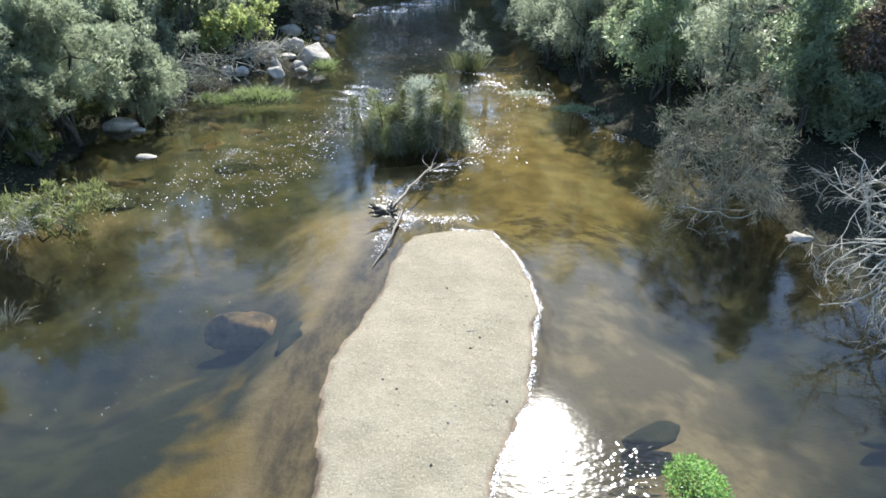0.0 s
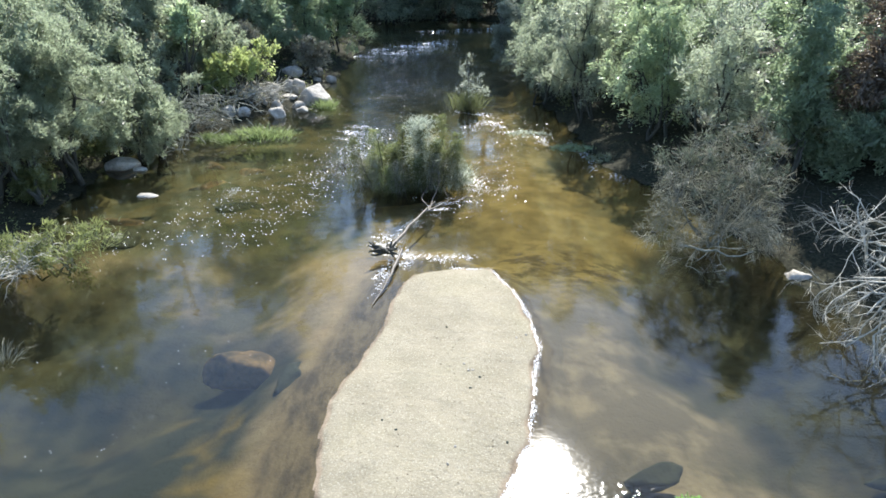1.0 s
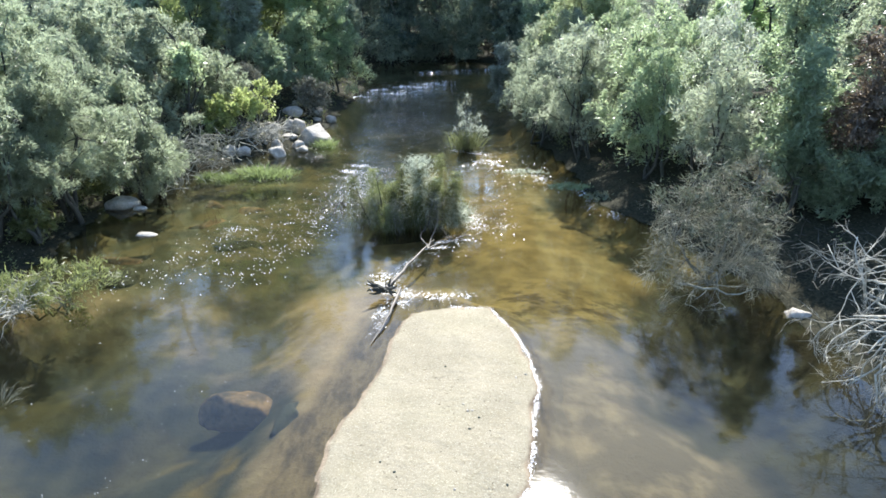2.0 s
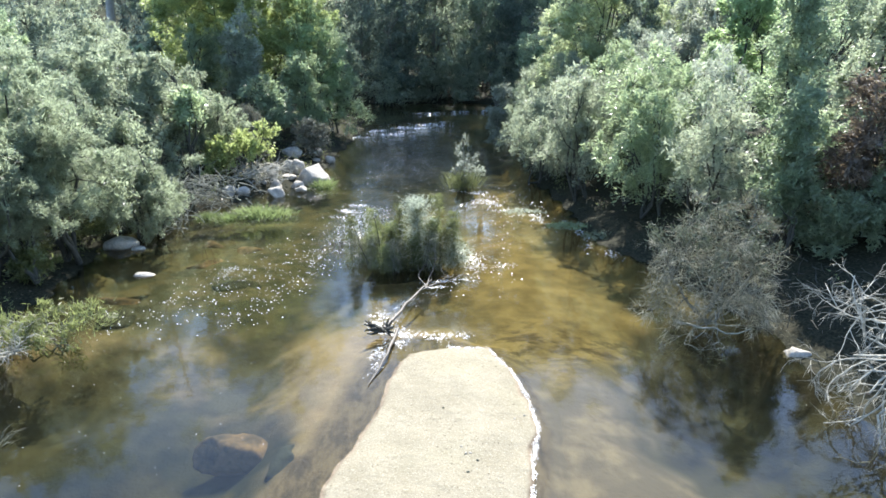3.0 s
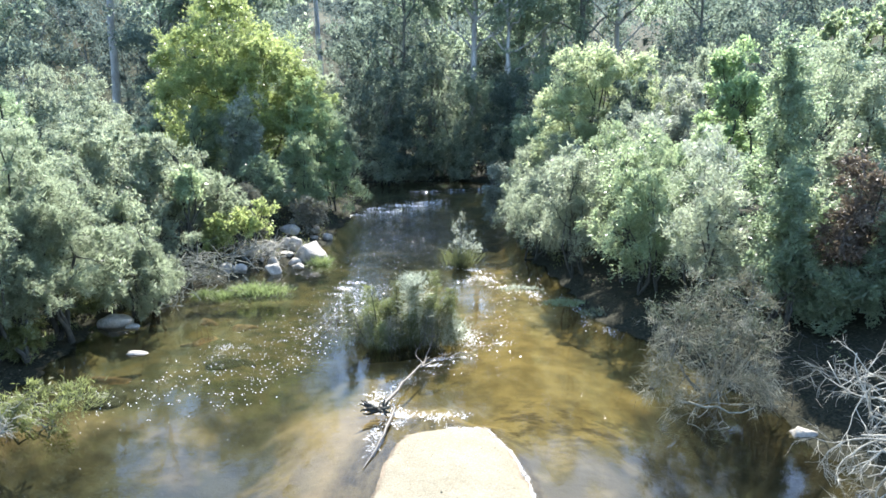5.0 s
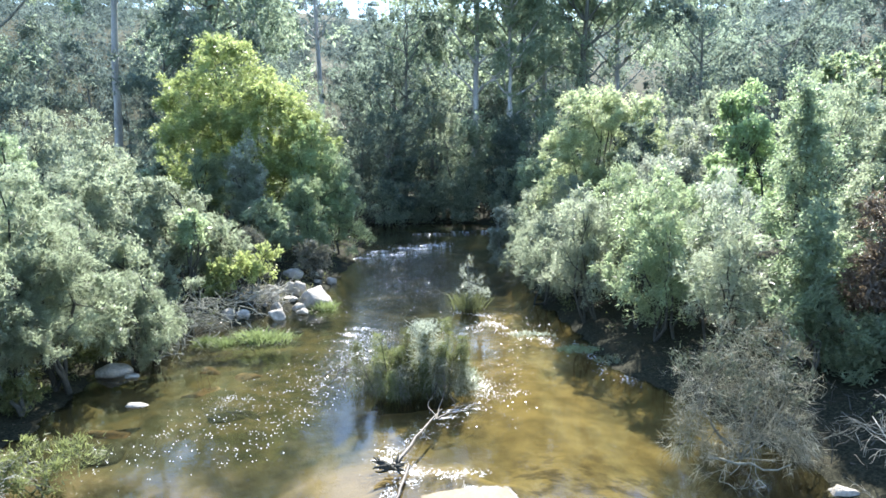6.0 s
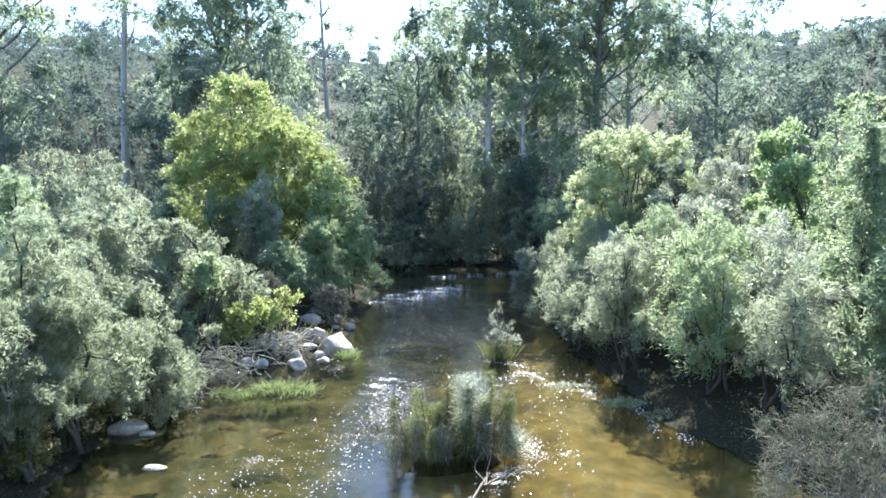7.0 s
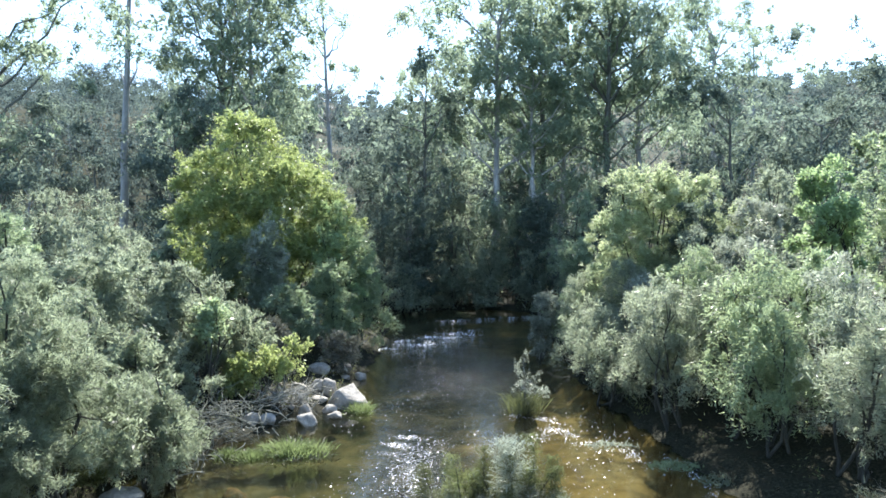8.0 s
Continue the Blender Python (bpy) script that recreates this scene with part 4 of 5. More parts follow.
# ---- dead standing trunks ----
def dead_trunk(x, y, h, lean, seed, mat, limbs, label):
    rng = np.random.default_rng(seed)
    root = tagged(new("dead_tree"), label, "tree")
    root.location = (x, y, lies(x, y) - 0.1)
    g = Geo()
    line = wander(rng, (0, 0, 0), (lean, 0, h), 0.02, 12)
    g.add(*tube(line, np.linspace(h * 0.014, h * 0.004, 12), 8))
    part("trunk", g, mat, root, smooth=True)
    for k in range(limbs):
        i = int(rng.integers(5, 11))
        a = rng.uniform(0, 6.28)
        r = rng.uniform(1.5, 4.0)
        b = Geo()
        end = line[i] + (r * math.cos(a), r * math.sin(a) * 0.5, r * rng.uniform(0.5, 1.5))
        bough = wander(rng, line[i], end, 0.3, 7)
        b.add(*tube(bough, np.linspace(h * 0.004, h * 0.0008, 7), 5))
        for _ in range(4):
            j = int(rng.integers(3, 6))
            b.add(*tube(wander(rng, bough[j], bough[j] + rng.normal(0, 0.6, 3) + (0, 0, 0.6), 0.3, 4), np.linspace(h * 0.0015, h * 0.0005, 4), 4))
        part("limb", b, mat, root, smooth=True)
    return root


# Pale bark stands in for the haze that lightens this far trunk.
dead_trunk(-39.3, 73.8, 36, 2.4, 301, M_PALEBARK, 5, "tall bare dark trunk standing above the forest, bark paled for haze")
dead_trunk(-20.4, 92, 31, -0.6, 302, M_PALEBARK, 14, "grey dead tree with bare upper limbs")
dead_trunk(44, 118, 24, 0.3, 303, M_PALEBARK, 5, "slender pale dead trunk on the hillside")


# ---- stones ----
def stone(name, label, x, y, z, size, turn, seed, mat, rough=0.2, cuts=3, group="", faces=()):
    bm = bmesh.new()
    bmesh.ops.create_icosphere(bm, subdivisions=cuts, radius=1)
    off = Vector((seed * 3.7, seed * 1.9, seed * 5.3))
    pick = random.Random(seed)
    planes = [(Vector((pick.gauss(0, 1), pick.gauss(0, 1), pick.gauss(0, 0.8))).normalized(), pick.uniform(0.52, 0.86)) for _ in range(12)]
    planes.append((Vector((pick.gauss(0, 0.15), pick.gauss(0, 0.15), 1)).normalized(), 0.85))
    planes += [(Vector(n).normalized(), d) for n, d in faces]
    for v in bm.verts:
        c = v.co.copy()
        for n, d in planes:
            c -= n * max(c.dot(n) - d, 0) * 0.93
        k = 1 + rough * noise.noise(c * 0.9 + off) + rough * 0.45 * noise.noise(c * 2.3 + off) + rough * 0.12 * noise.noise(c * 7 + off)
        v.co = c * k * 1.15
        v.co = Vector((v.co.x * size[0], v.co.y * size[1], v.co.z * size[2]))
    me = bpy.data.meshes.new(name)
    bm.to_mesh(me)
    bm.free()
    me.materials.append(mat)
    me.polygons.foreach_set("use_smooth", [True] * len(me.polygons))
    ob = new(name, me)
    ob.location, ob.rotation_euler = (x, y, z), (0, 0, radians(turn))
    return tagged(ob, label, "rock", group)


BANK = "boulders on the left bank"
stone("boulder", "large pale angular granite boulder at the water's edge", -7.0, 29.35, 0.22, (0.92, 0.72, 0.72), 0, 6, M_GRANITE, 0.16, 4, BANK, (((0.42, -0.3, 0.85), 0.42), ((-0.9, -0.45, 0.1), 0.62), ((0.1, -0.95, 0.3), 0.66)))
stone("boulder", "flat granite slab lying among the bank boulders", -8.28, 29.5, 0.25, (0.52, 0.34, 0.16), 8, 3, M_GRANITE, 0.15, 3, BANK, (((0.1, -0.1, 1), 0.5),))
for k, (x, y, w, h) in enumerate([(-7.93, 30.4, 0.36, 0.46), (-8.42, 30.5, 0.38, 0.3), (-8.37, 28.15, 0.32, 0.34), (-8.1, 27.2, 0.42, 0.26), (-7.25, 27.95, 0.3, 0.18), (-7.65, 28.7, 0.3, 0.18), (-9.9, 26.7, 0.3, 0.26), (-9.46, 27.1, 0.29, 0.24), (-9.1, 30.0, 0.36, 0.3),
                                  (-9.0, 33.4, 0.5, 0.36), (-7.9, 33.6, 0.24, 0.16), (-8.2, 34.6, 0.4, 0.3), (-8.94, 28.3, 0.15, 0.13), (-8.75, 29.0, 0.26, 0.2), (-7.3, 34.0, 0.3, 0.22)]):
    stone("boulder", "rounded pale grey river stone among the bank boulders", x, y, max(lies(x, y), 0.0) + h * 0.35, (w, w * 0.8, h), 40 * k, 10 + k, M_GRANITE, 0.2, 3, BANK)
stone("boulder", "flat grey rock under the river oaks", -11.35, 20.5, 0.1, (0.5, 0.36, 0.3), 15, 30, M_GRANITE)
# Boulder added for a shaded hollow; its dark colour carries the shade.
stone("boulder", "rounded boulder added in the bank's hollow, its shade put into the dark colour", -11.7, 24.7, 0.35, (0.6, 0.5, 0.6), 40, 29, M_DARKROCK)
stone("boulder", "small white stone at the water line", -10.6, 20.25, 0.03, (0.2, 0.15, 0.11), 15, 31, M_GRANITE)
stone("boulder", "pale flat stone breaking the surface", -9.3, 18.0, -0.01, (0.38, 0.17, 0.09), 5, 32, M_GRANITE, 0.5)
stone("boulder", "pale rock on the shaded bank", 7.3, 13.4, -0.02, (0.3, 0.2, 0.14), -30, 33, M_GRANITE, 0.5)
stone("sunken_boulder", "orange-topped boulder just under the water", -4.05, 10.6, -0.7, (0.72, 0.46, 0.36), 15, 38, M_REDROCK, 0.3, 4)
stone("sunken_rock", "dark weedy rock under the water", -2.8, 9.6, -0.2, (0.24, 0.56, 0.18), -12, 35, M_DARKROCK, 0.35, 4)
stone("sunken_rock", "dark weedy rock barely covered beside the bar", 3.0, 7.55, -0.2, (0.5, 0.22, 0.13), 20, 36, M_DARKROCK)
stone("sunken_rock", "dark rock below the water", 6.45, 7.8, -0.42, (0.36, 0.14, 0.1), 10, 37, M_DARKROCK)
for k, (x, y, w) in enumerate([(-6.7, 18.2, 0.7), (-8.3, 19.9, 0.6), (-7.4, 21.4, 0.7), (-9.2, 16.2, 0.8), (-8.8, 22.0, 0.6), (-9.8, 17.2, 0.6)]):
    stone("sunken_rock", "brown stained rock below the riffled water", x, y, lies(x, y) - 0.06, (w, w * 0.6, 0.16), 35 * k, 40 + k, M_REDROCK if k % 3 else M_DARKROCK, 0.35, 3, "sunken rocks")


# ---- grass, reeds and the island bushes ----
def blades(geo, rng, feet, ways, length, width, bend=0.5):
    """Grass blades of three bent pieces."""
    n = len(feet)
    L = length * rng.uniform(0.6, 1.2, (n, 1))
    ways = unit(ways)
    flat = unit(np.cross(ways, rng.normal(size=(n, 3)))) * width * 0.5
    down = np.array([0, 0, -1.0])
    mid = feet + ways * L * 0.5 + down * L * bend * 0.12
    tip = feet + ways * L * 0.85 + down * L * bend * 0.55
    v = np.stack([feet - flat, feet + flat, mid - flat * 0.8, mid + flat * 0.8, tip - flat * 0.1, tip + flat * 0.1], 1)
    q = np.array([(0, 1, 3, 2), (2, 3, 5, 4)])
    geo.add(v, (np.arange(n)[:, None, None] * 6 + q).reshape(-1, 4))


def tussock(x, y, r, h, n, seed, mat, label, z=None, lean=0.8, group="", thick=0.022):
    rng = np.random.default_rng(seed)
    g = Geo()
    feet = np.concatenate([rng.normal(0, r * 0.4, (n, 2)), np.zeros((n, 1))], 1)
    ways = np.concatenate([feet[:, :2] / r * lean + rng.normal(0, 0.3, (n, 2)), np.ones((n, 1))], 1)
    blades(g, rng, feet, ways, h, thick)
    ob = new("grass_tussock", g.mesh("grass_tussock", mat))
    ob.location = (x, y, max(lies(x, y), -0.12) if z is None else z)
    return tagged(ob, label, "grass", group)


TUFT = "grass tufts in the shallows"
for k, (x, y, r, h) in enumerate([(-9.8, 23.9, 0.3, 0.6), (-8.95, 23.8, 0.42, 0.6), (-7.9, 24.1, 0.55, 1.0), (-7.2, 24.2, 0.5, 0.75), (-8.4, 24.3, 0.4, 0.7), (-6.45, 28.75, 0.4, 0.85)]):
    tussock(x, y, r, h, 420, 400 + k, M_GRASS, "bright green grass tuft growing in the shallow edge", group=TUFT)
for k, (x, y) in enumerate([(-7.7, 23.5), (-8.3, 23.8), (-6.8, 23.8), (-7.3, 23.7)]):
    tussock(x, y, 0.5, 0.35, 160, 410 + k, M_STRAW, "flattened dead grey grass in the shallows", lean=1.6, group=TUFT)
tussock(-8.1, 9.7, 0.25, 0.7, 110, 420, M_STRAW, "dry straw-coloured grass leaning over the water", z=-0.1, lean=1.5, thick=0.008)


def plume(rng, n, centre, high, wide, length, width, bend=1.4):
    """A tuft of strands that rise from a stem and arch over and down."""
    g = Geo()
    z = rng.random((n, 1)) ** 0.7
    feet = np.array(centre) + np.concatenate([rng.normal(0, wide, (n, 2)), z * high], 1)
    a = rng.uniform(0, 6.28, (n, 1))
    ways = np.concatenate([np.cos(a), np.sin(a), 0.1 + 1.5 * z - rng.random((n, 1)) * 0.7], 1)
    blades(g, rng, feet, ways, length, width, bend)
    return g


def mound(rng, rx, ry, deep):
    """A lumpy matted root base that reaches down to the bed."""
    g = Geo()
    a, r = np.meshgrid(np.linspace(0, 2 * np.pi, 33)[:-1], np.linspace(0.02, 1, 9))
    lump = 1 + 0.12 * np.sin(3 * a + 1) + 0.08 * np.sin(7 * a)
    v = np.stack([rx * r * lump * np.cos(a), ry * r * lump * np.sin(a), 0.16 - (deep + 0.16) * r ** 3 + 0.03 * np.sin(9 * a + 14 * r)], -1).reshape(-1, 3)
    i, j = np.meshgrid(np.arange(8), np.arange(32), indexing="ij")
    k = (j + 1) % 32
    g.add(v, np.stack([i * 32 + j, (i + 1) * 32 + j, (i + 1) * 32 + k, i * 32 + k], -1).reshape(-1, 4))
    return g


def island_bush():
    rng = np.random.default_rng(430)
    root = tagged(new("island_bush"), "dense weeping bush on a small island in the creek", "shrub")
    root.location = (-1.75, 19.15, -0.1)
    stems = Geo()
    for k in range(30):
        a = k * 2.4
        r = math.sqrt((k + 0.5) / 30)
        x, y = 1.68 * r * math.cos(a) + rng.normal(0, 0.08), 0.8 * r * math.sin(a)
        high = rng.choice((0.75, 1.25, 1.75, 2.1)) * rng.uniform(0.85, 1.1) * (1.08 - 0.35 * r * r)
        stems.add(*tube(wander(rng, (x * 0.7, y * 0.7, 0), (x, y, high), 0.2, 6), np.linspace(0.03, 0.006, 6), 5))
        part("plume", plume(rng, 400, (x, y, 0.05), high, 0.06, 0.4, 0.014, 1.9), M_REED if k % 4 else M_LOWGREEN, root)
    part("stems", stems, M_DARKBARK, root)
    # Hidden base, added to keep sun off the bed below the bush.
    part("root_mound", mound(rng, 1.35, 0.7, 0.75), M_DARKBARK, root, "dark matted root mound added to block sun under the bush")
    part("dead_plume", plume(rng, 1700, (0.4, -0.3, 0.3), 1.85, 0.2, 0.36, 0.013, 1.2), M_SILVER, root, "bleached grey twiggy plume")
    for x, y, high, n in ((-0.9, -0.6, 1.0, 330), (-0.25, -0.7, 0.9, 340), (0.85, -0.65, 1.1, 350), (1.35, -0.35, 0.9, 420), (-1.4, -0.3, 0.9, 320)):
        part("dead_plume", plume(rng, n, (x, y, 0.12), high, 0.13, 0.34, 0.007, 2.2), M_SILVER if n > 400 else M_STRAW, root, "bleached grey drooping twigs")
    part("side_twig", plume(rng, 520, (1.5, -0.15, 0.0), 0.6, 0.2, 0.5, 0.012, 0.7), M_SILVER, root, "pale grey side twigs")
    return root


island_bush()
islet = tagged(new("islet_bush"), "grassy clump with a thin silvery shrub on a tiny islet", "shrub")
islet.location = (-0.3, 28.4, -0.1)
rng = np.random.default_rng(440)
g = Geo()
n = 520
feet = np.concatenate([rng.normal(0, 0.3, (n, 2)), rng.uniform(0, 0.3, (n, 1))], 1)
blades(g, rng, feet, np.concatenate([feet[:, :2] * 0.7 + rng.normal(0, 0.2, (n, 2)), np.ones((n, 1))], 1), 1.15, 0.014, 0.6)
wisps = plume(rng, 520, (0, 0, 0.0), 0.5, 0.2, 0.45, 0.012, 0.4)
part("grass_clump", g, M_REED, islet)
# Same added base, blocking sun below the islet.
part("root_mound", mound(rng, 0.45, 0.35, 0.75), M_DARKBARK, islet, "dark matted root mound added to block sun under the bush")
part("dead_strand", wisps, M_GREYTWIG, islet, "dead grey strands")
g, sites = crown(rng, [(0.1, 0.2, 2.1, 0.22, 0.25, 0.4), (-0.05, 0.1, 1.6, 0.3, 0.3, 0.4), (0.3, 0.1, 1.3, 0.35, 0.3, 0.4), (0.5, 0.1, 0.9, 0.4, 0.4, 0.4), (-0.3, 0.1, 1.0, 0.35, 0.3, 0.3)], 110, 12, (0.09, 0.024), gap=0.5, cut=-0.2, tuft=0.09, bunch=3, long=4.0, fill=0)
part("stems", wood(rng, [(0, 0.2, 2.0, 0.35, 0.3, 0.5)], sites, [(0, 0, 0), (0.1, 0.1, 0)], 0.03, 40), M_BARK, islet)
part("crown", g, M_SILVER, islet)


# ---- bare and half-bare shrubs ----
def twiggy(geo, rng, a, way, length, radius, level, droop=0.0, fork=3, sides=5, bend=0.24):
    """A branch that forks into ever finer ones."""
    way = np.asarray(way, float) / np.linalg.norm(way)
    pts, n = [np.asarray(a, float)], 6
    for _ in range(n):
        way = way + rng.normal(0, bend, 3) - (0, 0, droop)
        way /= np.linalg.norm(way)
        pts.append(pts[-1] + way * length / n)
    pts = np.array(pts)
    geo.add(*tube(pts, np.linspace(radius, radius * 0.45, n + 1), sides if level > 1 else 3))
    if level <= 0:
        return
    for k in range(fork + 2 * (level == 1)):
        i = int(rng.integers(2, n + 1))
        out = way + rng.normal(0, 0.62, 3)
        twiggy(geo, rng, pts[i], out, length * rng.uniform(0.45, 0.75), radius * 0.58, level - 1, droop, fork, sides, bend)


def bare_tree(name, label, x, y, z, limbs, mat, seed, level=3, radius=0.05, droop=0.02, fork=3, bend=0.24):
    """limbs: ways and lengths of the main boughs from the foot; each is a part."""
    rng = np.random.default_rng(seed)
    root = tagged(new(name), label, "shrub")
    root.location = (x, y, z)
    for way_x, way_y, way_z, length in limbs:
        g = Geo()
        twiggy(g, rng, (0, 0, 0), (way_x, way_y, way_z), length, radius, level, droop, fork, 5, bend)
        part("limb", g, mat, root, smooth=True)
    return root


bleached = bare_tree("bleached_tree", "leaning dead tree with bleached white bare branches over the water", 8.75, 11.1, 1.3,
                     [(-1, -0.2, 0.05, 1.7), (-0.9, -0.5, 0, 1.8), (-0.6, -0.9, -0.05, 1.9), (-0.4, -1.1, -0.1, 2.0), (-0.9, 0.2, 0.1, 1.6), (-0.7, -0.7, -0.25, 1.9), (-0.3, -1.2, 0.1, 1.9), (-1, -0.4, -0.25, 1.7), (-0.5, -0.8, 0.3, 1.6), (-0.8, 0.5, 0.45, 1.4)], M_BLEACH, 450, 4, 0.034, 0.06, 3, 0.17)
g = Geo()
g.add(*tube(wander(np.random.default_rng(449), (1.6, 1.0, -1.3), (-0.1, -0.05, 0.02), 0.08, 9), np.linspace(0.13, 0.06, 9), 8))
part("trunk", g, M_BLEACH, bleached, smooth=True)
twigs = bare_tree("twig_shrub", "grey half-dead shrub of tangled fine twigs on the waterline", 5.75, 14.7, 0.1,
                  [(-0.5, -0.2, 1, 1.3), (0.5, 0, 1, 1.4), (0, 0.3, 1, 1.6), (-0.8, -0.3, 0.5, 1.2), (0.8, -0.3, 0.6, 1.1), (0.1, -0.6, 0.8, 1.2), (-0.2, 0, 1, 1.6), (-0.6, -0.8, 0.2, 1.0), (0.3, -0.8, 0.25, 1.0)], M_TWIG, 451, 4, 0.014, 0.02, 3)
rng = np.random.default_rng(452)
TL = [(-0.7, 0, 1.7, 0.7, 0.8, 0.9), (0.4, 0, 2.0, 0.7, 0.8, 1.0), (-0.1, 0, 2.5, 0.5, 0.6, 0.7), (1.1, 0.1, 1.5, 0.6, 0.7, 0.8), (-1.1, -0.1, 1.0, 0.6, 0.7, 0.7), (0.1, -0.4, 1.0, 1.0, 0.7, 0.6), (0.9, -0.3, 0.6, 0.7, 0.5, 0.5), (-0.5, -0.5, 0.5, 0.6, 0.5, 0.4), (1.0, 0.2, 2.3, 0.35, 0.4, 0.6)]
g, sites = crown(rng, TL, 260, 24, (0.24, 0.012), droop=0.0, gap=0.7, cut=-0.9, inner=0.9, low=-0.95, fill=0, tuft=0.13, bunch=2, long=5.0, lift=0.1, sag=0.5)
part("twig_mass", g, M_ASHTWIG, twigs, "dense ash-grey leafless twigs")
g, sites = crown(rng, TL[:4], 150, 20, (0.12, 0.02), droop=0.0, gap=0.7, cut=-0.6, inner=0.6, fill=0, bunch=4)
part("crown", g, M_GREYTWIG, twigs, "sparse grey-green foliage")
part("stem", wood(rng, TL, sites, [(0, 0, 0), (0.2, 0.1, 0), (-0.2, 0, 0)], 0.03, 60), M_BARK, twigs)
g = Geo()
g.add(*tube(wander(rng, (-0.7, 0.3, 0.25), (0.7, -0.3, 0.4), 0.35, 7), np.linspace(0.03, 0.012, 7), 7))
limb = tagged(new("fallen_limb", g.mesh("fallen_limb", M_TWIG, True)), "bleached fallen limb lying under the twiggy shrub", "branch")
limb.location = (5.6, 13.9, 0.12)
bare_tree("waterside_shrub_limbs", "bleached bare limbs at the foot of a low shrub", -9.9, 13.0, 0.05, [(0.9, -0.2, 0.35, 0.8), (0.5, -0.8, 0.3, 0.9), (-0.7, -0.5, 0.3, 0.8), (0.1, -0.9, 0.15, 0.8), (0.9, 0.5, 0.5, 0.7), (-0.9, -0.2, 0.5, 0.9), (-0.3, 0.2, 0.9, 0.8), (1.0, 0.3, 0.7, 1.0)], M_BLEACH, 453, 3, 0.022, 0.0, 3)
plant("low_shrub", "low spreading green shrub with bleached bare twigs in the shallow edge", "shrub", -9.5, 13.7,
      [(-0.7, 0, 0.7, 0.5, 0.5, 0.3), (-0.1, 0.1, 0.95, 0.4, 0.4, 0.35), (0.4, 0.0, 0.7, 0.5, 0.5, 0.3), (0.9, 0.3, 0.75, 0.45, 0.4, 0.3), (-1.2, -0.1, 0.55, 0.4, 0.4, 0.3), (-0.4, -0.4, 0.45, 0.5, 0.3, 0.25), (0.5, -0.3, 0.4, 0.5, 0.3, 0.2)],
      M_LOWGREEN, M_TWIG, 300, 20, (0.13, 0.024), 454, 0.025, 5, 120, droop=-0.4, gap=0.5, cut=-0.1, low=-0.5, fill=0)


# ---- driftwood ----
def drift_log():
    rng = np.random.default_rng(460)
    root = tagged(new("driftwood_log"), "stranded driftwood trunk with a root knot and bare twigs", "log")
    root.location = (-1.5, 14.2, 0)
    g = Geo()
    g.add(*tube(wander(rng, (-0.2, -0.1, 0.22), (0.65, 3.2, 0.12), 0.06, 10), np.linspace(0.05, 0.02, 10), 8))
    part("trunk", g, M_DRIFT, root, smooth=True)
    g = Geo()
    g.add(*tube(wander(rng, (0.1, 0.1, 0.12), (-0.22, -2.3, 0.02), 0.08, 9), np.linspace(0.045, 0.012, 9), 8))
    part("root_limb", g, M_DRIFT, root, smooth=True)
    g = Geo()
    for k in range(18):
        a = k * 0.35
        end = (-0.3 + 0.36 * math.cos(a), -0.1 + 0.24 * math.sin(a), 0.08 + 0.3 * abs(math.sin(a * 1.7)))
        g.add(*tube(wander(rng, (-0.22, -0.08, 0.16), end, 0.3, 5), np.linspace(0.06, 0.012, 5), 5))
    part("root_knot", g, M_DARKBARK, root, smooth=True)
    for end in ((1.8, 3.9, 0.35), (0.7, 4.6, 0.8), (1.3, 3.3, 0.25), (0.2, 3.9, 0.3)):
        g = Geo()
        line = wander(rng, (0.55, 2.5, 0.14), end, 0.25, 7)
        g.add(*tube(line, np.linspace(0.02, 0.005, 7), 5))
        for _ in range(3):
            g.add(*tube(wander(rng, line[4], line[4] + rng.normal(0, 0.3, 3) * (1, 1, 0.5) + (0, 0.1, 0.1), 0.3, 4), np.linspace(0.01, 0.003, 4), 4))
        part("branch", g, M_DRIFT, root, smooth=True)


drift_log()


def brush_pile(x, y, w, h, n, seed, mat, label, length=0.9):
    rng = np.random.default_rng(seed)
    g = Geo()
    for _ in range(n):
        a = rng.normal(0, 1, 3) * (w * 0.32, w * 0.22, 0) + (0, 0, rng.random() * h * 0.8)
        way = rng.normal(0, 1, 3) * (1, 0.8, 0.55)
        r = rng.uniform(0.006, 0.022)
        g.add(*tube(wander(rng, a, a + unit(way) * length * rng.uniform(0.4, 1.2), 0.3, 5), np.linspace(r, r * 0.3, 5), 4))
    ob = new("brush_pile", g.mesh("brush_pile", mat, True))
    ob.location = (x, y, max(lies(x, y), 0))
    return tagged(ob, label, "brushwood", kind="stuff")


brush_pile(-9.3, 28.5, 2.0, 0.7, 260, 470, M_BLEACH, "tangle of bleached flood-dropped sticks")
brush_pile(-10.7, 25.2, 2.8, 1.2, 260, 471, M_TWIG, "tangle of grey-brown roots and sticks at the bank", 1.1)
brush_pile(-11.0, 22.8, 2.0, 1.0, 140, 472, M_TWIG, "grey sticks under the river oaks", 1.2)
brush_pile(3.2, 33.5, 2.4, 1.0, 70, 473, M_BARK, "bare drooping branches over the far water", 1.8)
brush_pile(9.0, 15.5, 5.0, 0.4, 130, 474, M_DARKBARK, "fallen twigs scattered on the shaded bank", 0.7)
brush_pile(-4.2, 20.6, 1.2, 0.3, 14, 475, M_DRIFT, "thin drowned twigs beside the island", 0.9)


